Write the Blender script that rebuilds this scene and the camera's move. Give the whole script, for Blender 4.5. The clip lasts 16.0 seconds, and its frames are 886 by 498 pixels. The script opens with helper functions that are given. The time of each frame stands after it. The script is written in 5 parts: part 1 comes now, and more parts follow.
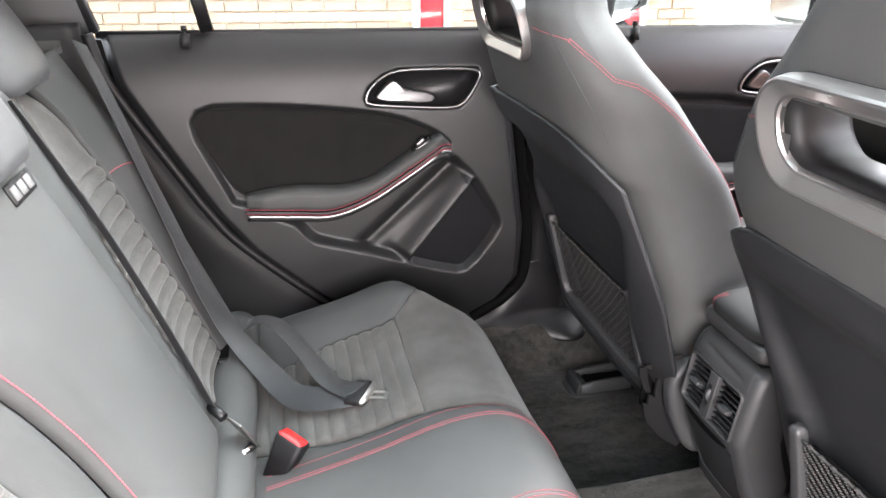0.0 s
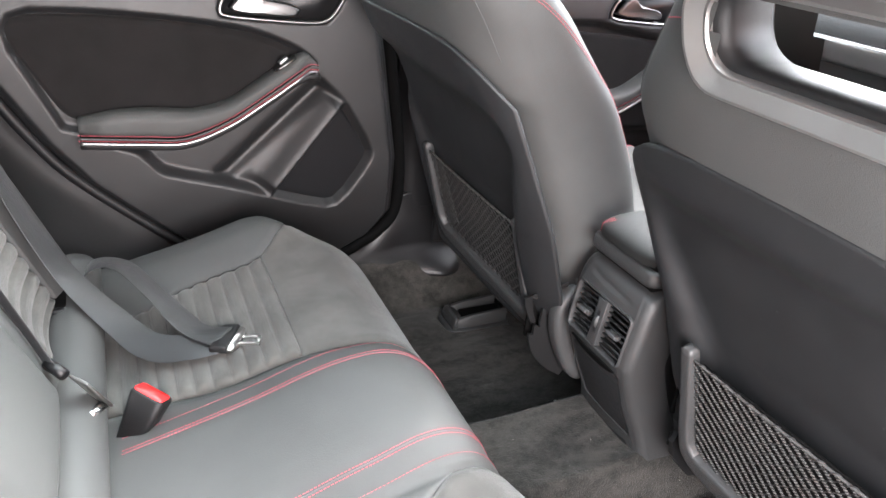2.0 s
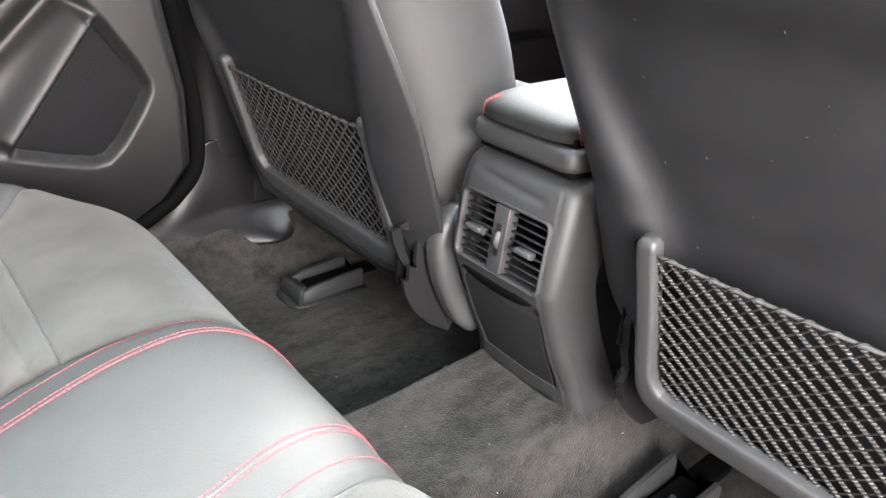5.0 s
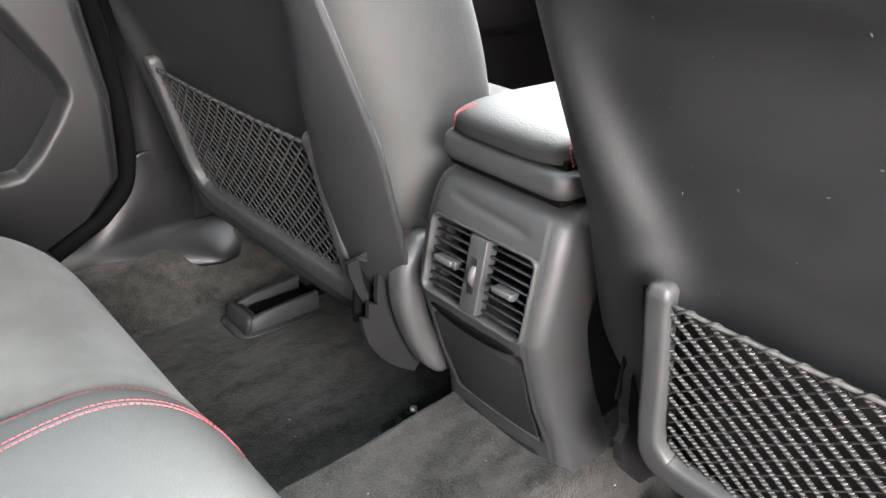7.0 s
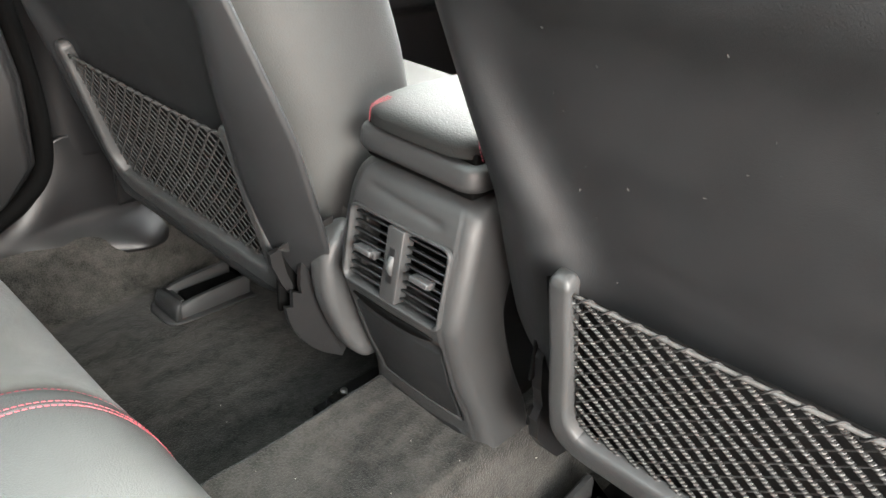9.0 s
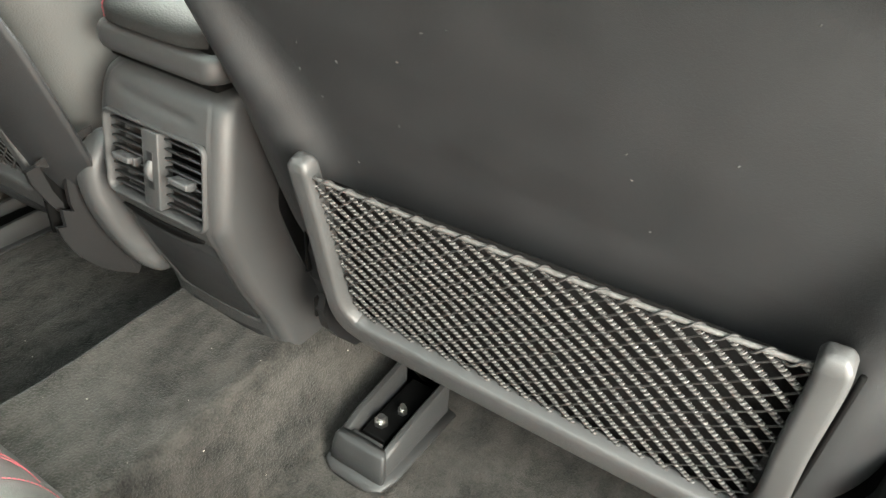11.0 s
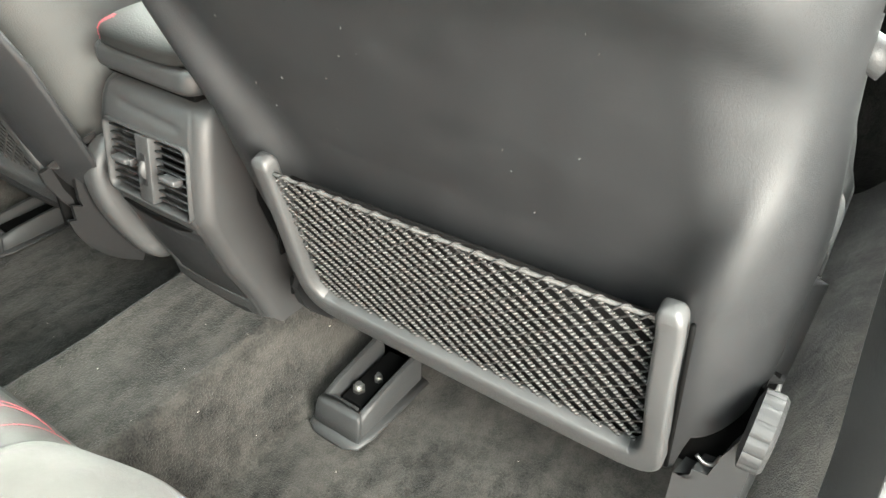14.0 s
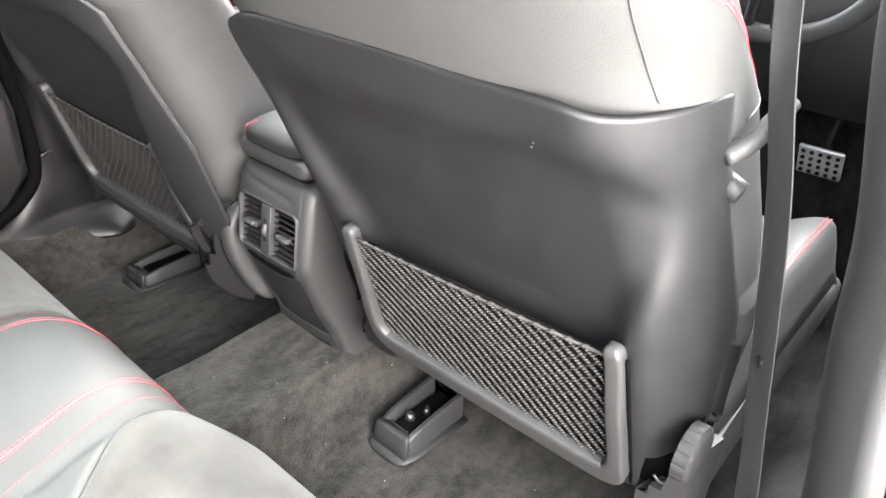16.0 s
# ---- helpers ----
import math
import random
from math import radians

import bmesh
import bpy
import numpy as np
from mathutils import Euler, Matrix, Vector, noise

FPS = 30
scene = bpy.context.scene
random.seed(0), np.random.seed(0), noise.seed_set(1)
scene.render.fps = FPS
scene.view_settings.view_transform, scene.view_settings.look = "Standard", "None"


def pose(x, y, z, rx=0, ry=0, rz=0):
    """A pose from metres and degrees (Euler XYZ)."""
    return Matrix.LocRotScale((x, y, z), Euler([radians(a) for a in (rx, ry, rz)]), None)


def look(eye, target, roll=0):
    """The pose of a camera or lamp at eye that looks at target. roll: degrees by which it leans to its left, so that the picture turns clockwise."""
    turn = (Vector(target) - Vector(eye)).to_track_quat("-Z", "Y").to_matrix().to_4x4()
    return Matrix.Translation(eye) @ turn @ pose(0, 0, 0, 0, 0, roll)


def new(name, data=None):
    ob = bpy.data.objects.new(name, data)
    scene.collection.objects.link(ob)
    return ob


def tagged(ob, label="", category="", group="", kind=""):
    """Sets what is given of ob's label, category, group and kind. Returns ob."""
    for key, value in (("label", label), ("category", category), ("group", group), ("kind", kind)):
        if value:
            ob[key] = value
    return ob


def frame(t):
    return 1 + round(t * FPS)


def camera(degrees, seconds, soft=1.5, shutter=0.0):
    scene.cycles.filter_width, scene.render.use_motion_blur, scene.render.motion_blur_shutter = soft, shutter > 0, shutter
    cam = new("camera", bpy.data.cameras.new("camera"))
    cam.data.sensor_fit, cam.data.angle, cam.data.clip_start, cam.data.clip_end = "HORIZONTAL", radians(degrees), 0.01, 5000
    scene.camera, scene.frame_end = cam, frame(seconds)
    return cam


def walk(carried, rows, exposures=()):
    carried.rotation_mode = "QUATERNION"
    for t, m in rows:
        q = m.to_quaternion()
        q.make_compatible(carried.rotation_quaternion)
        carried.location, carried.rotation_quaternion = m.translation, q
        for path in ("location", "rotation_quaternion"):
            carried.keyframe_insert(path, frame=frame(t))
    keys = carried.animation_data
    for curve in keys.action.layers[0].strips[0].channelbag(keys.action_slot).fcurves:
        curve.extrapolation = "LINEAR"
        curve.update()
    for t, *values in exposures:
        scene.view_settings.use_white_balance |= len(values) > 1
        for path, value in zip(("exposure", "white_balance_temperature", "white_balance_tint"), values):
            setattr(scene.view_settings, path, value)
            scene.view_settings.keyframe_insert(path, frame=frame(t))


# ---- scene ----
cam = camera(63.60, 16.0)
PATH = [
    (0.0, (0.0992, -0.7819, 0.9624), (0.4060, 0.5630, 0.3733), 0.72),
    (0.5, (0.0907, -0.7454, 0.9527), (0.5084, 0.5509, 0.3242), 1.57),
    (1.0, (0.0731, -0.7277, 0.9473), (0.5761, 0.5155, 0.2755), 3.14),
    (1.5, (0.0679, -0.7244, 0.9468), (0.6079, 0.4950, 0.2601), 4.20),
    (2.0, (0.0823, -0.6993, 0.9043), (0.6683, 0.5002, 0.2203), 5.21),
    (2.5, (0.1214, -0.6601, 0.7925), (0.7840, 0.5001, 0.1106), 5.72),
    (3.0, (0.1392, -0.6178, 0.7413), (0.8608, 0.5069, 0.0599), 5.15),
    (3.5, (0.1369, -0.5838, 0.7267), (0.9485, 0.4743, 0.0399), 4.51),
    (6.0, (0.2592, -0.4089, 0.6559), (1.1487, 0.5947, -0.0160), 3.10),
    (6.5, (0.2730, -0.3867, 0.6553), (1.1829, 0.5973, -0.0181), 3.38),
    (7.0, (0.2780, -0.3777, 0.6581), (1.2089, 0.5815, -0.0226), 3.69),
    (7.5, (0.2836, -0.3825, 0.6652), (1.2307, 0.5551, -0.0233), 3.98),
    (8.0, (0.2876, -0.3890, 0.6743), (1.2483, 0.5285, -0.0223), 4.35),
    (8.5, (0.2830, -0.3861, 0.6840), (1.2577, 0.5073, -0.0244), 4.73),
    (9.0, (0.2908, -0.3980, 0.6845), (1.2842, 0.4561, -0.0459), 4.96),
    (9.5, (0.3048, -0.4284, 0.6796), (1.3243, 0.3702, -0.0772), 5.30),
    (10.0, (0.3338, -0.4597, 0.6751), (1.3778, 0.2620, -0.1244), 5.32),
    (12.5, (0.3494, -0.5085, 0.6694), (1.4352, 0.0477, -0.2034), 5.40),
    (13.0, (0.3514, -0.5200, 0.6743), (1.4289, 0.0540, -0.1972), 4.75),
    (13.5, (0.3517, -0.5496, 0.6987), (1.4139, 0.0525, -0.1725), 3.85),
    (14.0, (0.3147, -0.5931, 0.7235), (1.3475, 0.0494, -0.1542), 2.89),
    (14.5, (0.2856, -0.6019, 0.7351), (1.3062, 0.0790, -0.1279), 2.92),
    (15.0, (0.2613, -0.6197, 0.7496), (1.2791, 0.0966, -0.0878), 2.61),
    (15.5, (0.2185, -0.6557, 0.7758), (1.2350, 0.0921, -0.0352), 2.44),
    (16.0, (0.1848, -0.7516, 0.8332), (1.1744, 0.0912, 0.0847), 2.57),
]
walk(cam, [(t, look(eye, target, roll)) for t, eye, target, roll in PATH], exposures=[(0.0, 3.4, 6250, 12), (1.0, 3.45, 6250, 12), (2.0, 3.6, 6250, 12), (2.5, 3.85, 6300, 12), (3.5, 4.0, 6300, 11), (6.0, 4.27, 6300, 9), (8.5, 4.1, 6400, 6), (10.0, 4.15, 6850, 3), (12.5, 4.35, 6750, -2), (14.0, 4.5, 6700, 0), (15.5, 4.4, 6450, 6), (16.0, 4.27, 6450, 9)])

# ---------------------------------------------------------------- light
world = bpy.data.worlds.new("sky")
scene.world = world
world.use_nodes = True
wn = world.node_tree
sky = wn.nodes.new("ShaderNodeTexSky")
sky.sky_type = "NISHITA"
sky.sun_disc = False
sky.sun_elevation, sky.sun_rotation = radians(50), radians(67)
sky.air_density, sky.dust_density = 1.0, 3.0
soften = wn.nodes.new("ShaderNodeHueSaturation")
soften.inputs["Saturation"].default_value = 0.20
wn.links.new(sky.outputs[0], soften.inputs["Color"])
wn.links.new(soften.outputs[0], wn.nodes["Background"].inputs[0])
wn.nodes["Background"].inputs[1].default_value = 0.29
sun = new("sun", bpy.data.lights.new("sun", "SUN"))
sun.data.energy, sun.data.angle, sun.data.color = 0.9, radians(40), (1.0, 0.96, 0.91)
sun.matrix_world = look((3.0, 1.2, 3.9), (0.2, 0.0, 0.3))
opening = new("door_opening_sky", bpy.data.lights.new("door_opening_sky", "AREA"))
opening.data.shape, opening.data.size, opening.data.size_y = "RECTANGLE", 0.70, 0.70
opening.data.energy, opening.data.color = 6.3, (1.0, 0.985, 0.96)
opening.matrix_world = look((0.24, -1.18, 0.69), (0.38, 0.2, 0.22))


# ---------------------------------------------------------------- materials
def material(name, colour, rough=0.5, metal=0.0, vary=0.15, vary_scale=8.0, fine=0.0, fine_scale=600.0,
             cells=0.0, cell_scale=500.0, sheen=0.0, coat=0.0, spec=0.5, rough_vary=0.08, second=None):
    """A surface with slow colour variation, and fine relief from noise and from cells."""
    m = bpy.data.materials.new(name)
    m.use_nodes = True
    n, link = m.node_tree.nodes, m.node_tree.links.new
    b = n["Principled BSDF"]
    b.inputs["Metallic"].default_value = metal
    b.inputs["Specular IOR Level"].default_value = spec
    b.inputs["Coat Weight"].default_value = coat
    b.inputs["Coat Roughness"].default_value = 0.2
    b.inputs["Sheen Weight"].default_value = sheen
    b.inputs["Sheen Roughness"].default_value = 0.45
    tc = n.new("ShaderNodeTexCoord")
    slow = n.new("ShaderNodeTexNoise")
    slow.inputs["Scale"].default_value, slow.inputs["Detail"].default_value = vary_scale, 5
    slow.inputs["Roughness"].default_value = 0.62
    link(tc.outputs["Object"], slow.inputs["Vector"])
    ramp = n.new("ShaderNodeMapRange")
    ramp.inputs["From Min"].default_value, ramp.inputs["From Max"].default_value = 0.3, 0.7
    link(slow.outputs["Fac"], ramp.inputs["Value"])
    mix = n.new("ShaderNodeMix")
    mix.data_type = "RGBA"
    lo = [c * (1 - vary) for c in colour]
    hi = second or [c * (1 + vary) for c in colour]
    mix.inputs[6].default_value, mix.inputs[7].default_value = (*lo, 1), (*hi, 1)
    link(ramp.outputs[0], mix.inputs[0])
    link(mix.outputs[2], b.inputs["Base Color"])
    r = n.new("ShaderNodeMapRange")
    r.inputs["To Min"].default_value, r.inputs["To Max"].default_value = max(0.03, rough - rough_vary), min(1, rough + rough_vary)
    link(slow.outputs["Fac"], r.inputs["Value"])
    link(r.outputs[0], b.inputs["Roughness"])
    last = None
    if fine:
        f = n.new("ShaderNodeTexNoise")
        f.inputs["Scale"].default_value, f.inputs["Detail"].default_value = fine_scale, 3
        link(tc.outputs["Object"], f.inputs["Vector"])
        last = n.new("ShaderNodeBump")
        last.inputs["Strength"].default_value, last.inputs["Distance"].default_value = fine, 0.001
        link(f.outputs["Fac"], last.inputs["Height"])
    if cells:
        v = n.new("ShaderNodeTexVoronoi")
        v.feature = "SMOOTH_F1"
        v.inputs["Scale"].default_value = cell_scale
        warp = n.new("ShaderNodeTexNoise")
        warp.inputs["Scale"].default_value = cell_scale * 0.35
        link(tc.outputs["Object"], warp.inputs["Vector"])
        add = n.new("ShaderNodeMix")
        add.data_type = "VECTOR"
        add.inputs[0].default_value = 0.0012
        link(tc.outputs["Object"], add.inputs[4])
        link(warp.outputs["Color"], add.inputs[5])
        link(add.outputs[1], v.inputs["Vector"])
        bump = n.new("ShaderNodeBump")
        bump.inputs["Strength"].default_value, bump.inputs["Distance"].default_value = cells, 0.001
        bump.invert = True
        link(v.outputs["Distance"], bump.inputs["Height"])
        if last:
            link(last.outputs[0], bump.inputs["Normal"])
        last = bump
    if last:
        link(last.outputs[0], b.inputs["Normal"])
    return m


def pile(name, dark, pale):
    """Brushed needle felt: tufts of uneven tone, laid in slow streaks."""
    m = material(name, dark, 0.97, spec=0.08, sheen=0.10)
    n, link = m.node_tree.nodes, m.node_tree.links.new
    b = n["Principled BSDF"]
    tc = n.new("ShaderNodeTexCoord")
    stretch = n.new("ShaderNodeMapping")
    stretch.inputs["Rotation"].default_value = (0, 0, 0.5)
    stretch.inputs["Scale"].default_value = (1.0, 2.6, 1.0)
    link(tc.outputs["Object"], stretch.inputs["Vector"])
    tones = []
    for scale, detail, vec, lo, hi in ((10, 7, stretch, 0.40, 0.60), (60, 5, tc, 0.41, 0.59), (430, 2, tc, 0.34, 0.66)):
        t = n.new("ShaderNodeTexNoise")
        t.inputs["Scale"].default_value, t.inputs["Detail"].default_value = scale, detail
        link(vec.outputs["Object"] if vec is tc else vec.outputs[0], t.inputs["Vector"])
        r = n.new("ShaderNodeMapRange")
        r.inputs["From Min"].default_value, r.inputs["From Max"].default_value = lo, hi
        link(t.outputs["Fac"], r.inputs["Value"])
        tones.append(r)
    total = None
    for r, w in zip(tones, (0.40, 0.22, 0.38)):
        k = n.new("ShaderNodeMath")
        k.operation = "MULTIPLY_ADD"
        k.inputs[1].default_value = w
        link(r.outputs[0], k.inputs[0])
        if total:
            link(total.outputs[0], k.inputs[2])
        else:
            k.inputs[2].default_value = 0.0
        total = k
    mix = n.new("ShaderNodeMix")
    mix.data_type = "RGBA"
    mix.inputs[6].default_value, mix.inputs[7].default_value = (*dark, 1), (*pale, 1)
    link(total.outputs[0], mix.inputs[0])
    link(mix.outputs[2], b.inputs["Base Color"])
    bump = n.new("ShaderNodeBump")
    bump.inputs["Strength"].default_value, bump.inputs["Distance"].default_value = 0.9, 0.002
    link(total.outputs[0], bump.inputs["Height"])
    link(bump.outputs[0], b.inputs["Normal"])
    return m


LEATHER = material("leather", (0.048, 0.0492, 0.0482), 0.57, vary=0.10, fine=0.10, fine_scale=1400, cells=0.24, cell_scale=820, spec=0.20)
LEATHER_SMOOTH = material("leather_smooth", (0.045, 0.046, 0.047), 0.45, vary=0.10, fine=0.15, fine_scale=1200, cells=0.2, cell_scale=700)
SUEDE = material("suede", (0.057, 0.0555, 0.0515), 0.9, vary=0.30, vary_scale=14, fine=0.5, fine_scale=1800, sheen=0.15, spec=0.2)
PLASTIC_SLAT = material("vent_plastic", (0.011, 0.011, 0.0114), 0.40, vary=0.1, fine=0.1, spec=0.45)
SUEDE_DARK = material("suede_dark", (0.0075, 0.007, 0.007), 0.92, vary=0.35, vary_scale=16, fine=0.5, fine_scale=1600, sheen=0.03, spec=0.2)
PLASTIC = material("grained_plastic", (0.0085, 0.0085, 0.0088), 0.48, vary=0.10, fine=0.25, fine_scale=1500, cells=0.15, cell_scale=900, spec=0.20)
PLASTIC_SOFT = material("soft_touch_plastic", (0.034, 0.0345, 0.035), 0.47, vary=0.10, fine=0.35, fine_scale=1400)
SHELL = material("shell_plastic", (0.0112, 0.0117, 0.0125), 0.50, vary=0.14, vary_scale=20, fine=0.30, fine_scale=1600, cells=0.10, cell_scale=620, spec=0.42)
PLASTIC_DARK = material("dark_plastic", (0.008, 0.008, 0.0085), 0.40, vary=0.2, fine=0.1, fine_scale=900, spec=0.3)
BLACK = material("black_void", (0.0015, 0.0015, 0.0015), 0.8, vary=0.2, spec=0.06)
RUBBER = material("rubber_seal", (0.005, 0.005, 0.0055), 0.5, vary=0.2, fine=0.2, fine_scale=500, spec=0.25)
CARPET = pile("carpet", (0.0045, 0.0045, 0.0044), (0.044, 0.041, 0.037))
SILVER = material("satin_silver", (0.24, 0.24, 0.24), 0.34, metal=1.0, vary=0.05)
HANDLE_METAL = material("handle_metal", (0.13, 0.13, 0.13), 0.38, metal=1.0, vary=0.05)
BEZEL = material("satin_bezel", (0.34, 0.33, 0.32), 0.30, metal=0.9, vary=0.06)
CHROME = material("chrome", (0.55, 0.55, 0.55), 0.2, metal=1.0, vary=0.04)
STEEL = material("steel", (0.45, 0.44, 0.42), 0.32, metal=1.0, vary=0.15, vary_scale=60, fine=0.1)
THREAD = material("red_thread", (0.30, 0.045, 0.062), 0.7, vary=0.2, vary_scale=90)
RED = material("red_button", (0.75, 0.02, 0.02), 0.35, vary=0.05)
WEBBING = material("belt_webbing", (0.012, 0.0125, 0.0132), 0.45, vary=0.08, fine=0.4, fine_scale=1300, sheen=0.05)
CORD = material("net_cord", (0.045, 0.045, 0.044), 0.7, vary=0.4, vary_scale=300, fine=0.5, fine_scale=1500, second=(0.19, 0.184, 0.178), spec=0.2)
# net_cord darkened for the passenger's net; its weaker light is in the colour
CORD_SHADED = material("net_cord_shaded", (0.018, 0.018, 0.018), 0.7, vary=0.4, vary_scale=300, fine=0.5, fine_scale=1500, second=(0.060, 0.060, 0.060), spec=0.2)
HEADLINER = material("headliner", (0.05, 0.05, 0.05), 0.9, vary=0.1, fine=0.3)
GLOSS = material("gloss_black", (0.01, 0.01, 0.01), 0.12, vary=0.1)
CORD_DARK = material("thin_cord", (0.004, 0.004, 0.004), 0.7, vary=0.5, vary_scale=400, second=(0.040, 0.038, 0.0375), spec=0.25)
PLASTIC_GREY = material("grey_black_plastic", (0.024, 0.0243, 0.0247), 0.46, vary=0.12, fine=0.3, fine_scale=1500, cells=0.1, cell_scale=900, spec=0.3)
# near-black that paints the shade deep in the net pocket
POCKET_SHADE = material("pocket_shade", (0.0042, 0.0040, 0.0040), 0.92, vary=0.3, vary_scale=16, fine=0.5, fine_scale=1600, spec=0.15)
LID_LEATHER = material("lid_leather", (0.016, 0.0162, 0.0160), 0.60, vary=0.10, fine=0.10, fine_scale=1400, cells=0.26, cell_scale=640, spec=0.10)
ELASTIC = material("elastic_cord", (0.055, 0.054, 0.052), 0.7, vary=0.4, vary_scale=300)
DOOR_TRIM = material("door_trim", (0.0115, 0.0115, 0.0119), 0.40, vary=0.10, fine=0.25, fine_scale=1500, cells=0.15, cell_scale=900, spec=0.36)
CONSOLE = material("console_plastic", (0.026, 0.0263, 0.0267), 0.44, vary=0.10, fine=0.35, fine_scale=1400, spec=0.4)
DUST = material("dust", (0.026, 0.026, 0.025), 0.9, vary=0.3, vary_scale=60)
LABEL = material("woven_label", (0.11, 0.11, 0.11), 0.7, vary=0.1)


# ---------------------------------------------------------------- mesh helpers
def part(name, bm, mat, parent=None, label="", smooth=True, kind=""):
    me = bpy.data.meshes.new(name)
    bm.to_mesh(me)
    bm.free()
    me.materials.append(mat)
    if smooth:
        me.polygons.foreach_set("use_smooth", [True] * len(me.polygons))
    ob = new(name, me)
    if parent:
        ob.parent = parent
    return tagged(ob, label, kind=kind)


def thing(name, at, label, category, group="", kind=""):
    ob = new(name)
    ob.location = at
    ob.empty_display_size = 0.05
    return tagged(ob, label, category, group, kind)


def sharp(ob, degrees=35):
    """Keeps edges steeper than this angle crisp."""
    ob.data.set_sharp_from_angle(angle=radians(degrees))
    return ob


def clamp(x, lo=0.0, hi=1.0):
    return lo if x < lo else hi if x > hi else x


def smooth01(x):
    x = clamp(x)
    return x * x * (3 - 2 * x)


def curve(x, xs, ys):
    """Smooth interpolation through a few control values."""
    if x <= xs[0]:
        return ys[0]
    if x >= xs[-1]:
        return ys[-1]
    i = 0
    while x > xs[i + 1]:
        i += 1
    h = xs[i + 1] - xs[i]
    t = (x - xs[i]) / h
    d = lambda k: 0.0 if k <= 0 or k >= len(xs) - 1 else (ys[k + 1] - ys[k - 1]) / (xs[k + 1] - xs[k - 1])
    m0 = d(i) if i else (ys[1] - ys[0]) / (xs[1] - xs[0])
    m1 = d(i + 1) if i + 1 < len(xs) - 1 else (ys[-1] - ys[-2]) / (xs[-1] - xs[-2])
    return (2 * t**3 - 3 * t**2 + 1) * ys[i] + (t**3 - 2 * t**2 + t) * h * m0 + (-2 * t**3 + 3 * t**2) * ys[i + 1] + (t**3 - t**2) * h * m1


def line(x, xs, ys):
    return float(np.interp(x, xs, ys))


def sheet(f, nu, nv, thick=0.004):
    """A curved panel from f(u, v), 0..1, with a back at that depth behind it (along minus du x dv) and a closed rim."""
    bm = bmesh.new()
    P = [[Vector(f(i / nu, j / nv)) for j in range(nv + 1)] for i in range(nu + 1)]
    top = [[bm.verts.new(p) for p in row] for row in P]
    low = []
    for i in range(nu + 1):
        row = []
        for j in range(nv + 1):
            du = P[min(i + 1, nu)][j] - P[max(i - 1, 0)][j]
            dv = P[i][min(j + 1, nv)] - P[i][max(j - 1, 0)]
            nn = du.cross(dv)
            nn = nn.normalized() if nn.length > 1e-12 else Vector((0, 0, 1))
            row.append(bm.verts.new(P[i][j] - nn * thick))
        low.append(row)
    for i in range(nu):
        for j in range(nv):
            bm.faces.new((top[i][j], top[i + 1][j], top[i + 1][j + 1], top[i][j + 1]))
            bm.faces.new((low[i][j], low[i][j + 1], low[i + 1][j + 1], low[i + 1][j]))
    for i in range(nu):
        bm.faces.new((top[i][0], low[i][0], low[i + 1][0], top[i + 1][0]))
        bm.faces.new((top[i][nv], top[i + 1][nv], low[i + 1][nv], low[i][nv]))
    for j in range(nv):
        bm.faces.new((top[0][j], top[0][j + 1], low[0][j + 1], low[0][j]))
        bm.faces.new((top[nu][j], low[nu][j], low[nu][j + 1], top[nu][j + 1]))
    return bm


def loft(loops, caps=True, ring=False):
    """Skin over closed loops of equal length; ring joins the last to the first."""
    bm = bmesh.new()
    V = [[bm.verts.new(p) for p in lp] for lp in loops]
    n = len(V[0])
    pairs = list(zip(V[:-1], V[1:])) + ([(V[-1], V[0])] if ring else [])
    for a, b in pairs:
        for k in range(n):
            bm.faces.new((a[k], a[(k + 1) % n], b[(k + 1) % n], b[k]))
    if caps and not ring:
        for lp, flip in ((V[0], True), (V[-1], False)):
            c = bm.verts.new(sum((v.co for v in lp), Vector()) / n)
            for k in range(n):
                q = (lp[k], lp[(k + 1) % n], c)
                bm.faces.new(q[::-1] if flip else q)
    bmesh.ops.recalc_face_normals(bm, faces=bm.faces)
    return bm


def rrect(w, h, r, n=6):
    """A rounded rectangle of full width w and height h about the origin."""
    pts = []
    for cx, cy, a0 in ((w / 2 - r, h / 2 - r, 0), (-w / 2 + r, h / 2 - r, 90), (-w / 2 + r, -h / 2 + r, 180), (w / 2 - r, -h / 2 + r, 270)):
        for k in range(n + 1):
            a = radians(a0 + 90 * k / n)
            pts.append((cx + r * math.cos(a), cy + r * math.sin(a)))
    return pts


def block(x0, x1, y0, y1, z0, z1, r=0.004, seg=3):
    """A box with rounded edges."""
    bm = bmesh.new()
    bmesh.ops.create_cube(bm, size=1)
    for v in bm.verts:
        v.co = Vector((x0 + (x1 - x0) * (v.co.x + 0.5), y0 + (y1 - y0) * (v.co.y + 0.5), z0 + (z1 - z0) * (v.co.z + 0.5)))
    if r:
        bmesh.ops.bevel(bm, geom=bm.edges[:], offset=r, segments=seg, profile=0.5, affect="EDGES", clamp_overlap=True)
    return bm


def moved(bm, m):
    bmesh.ops.transform(bm, matrix=m, verts=bm.verts)
    return bm


def joined(*bms):
    out = bms[0]
    for b in bms[1:]:
        me = bpy.data.meshes.new("joint")
        b.to_mesh(me)
        b.free()
        out.from_mesh(me)
        bpy.data.meshes.remove(me)
    return out


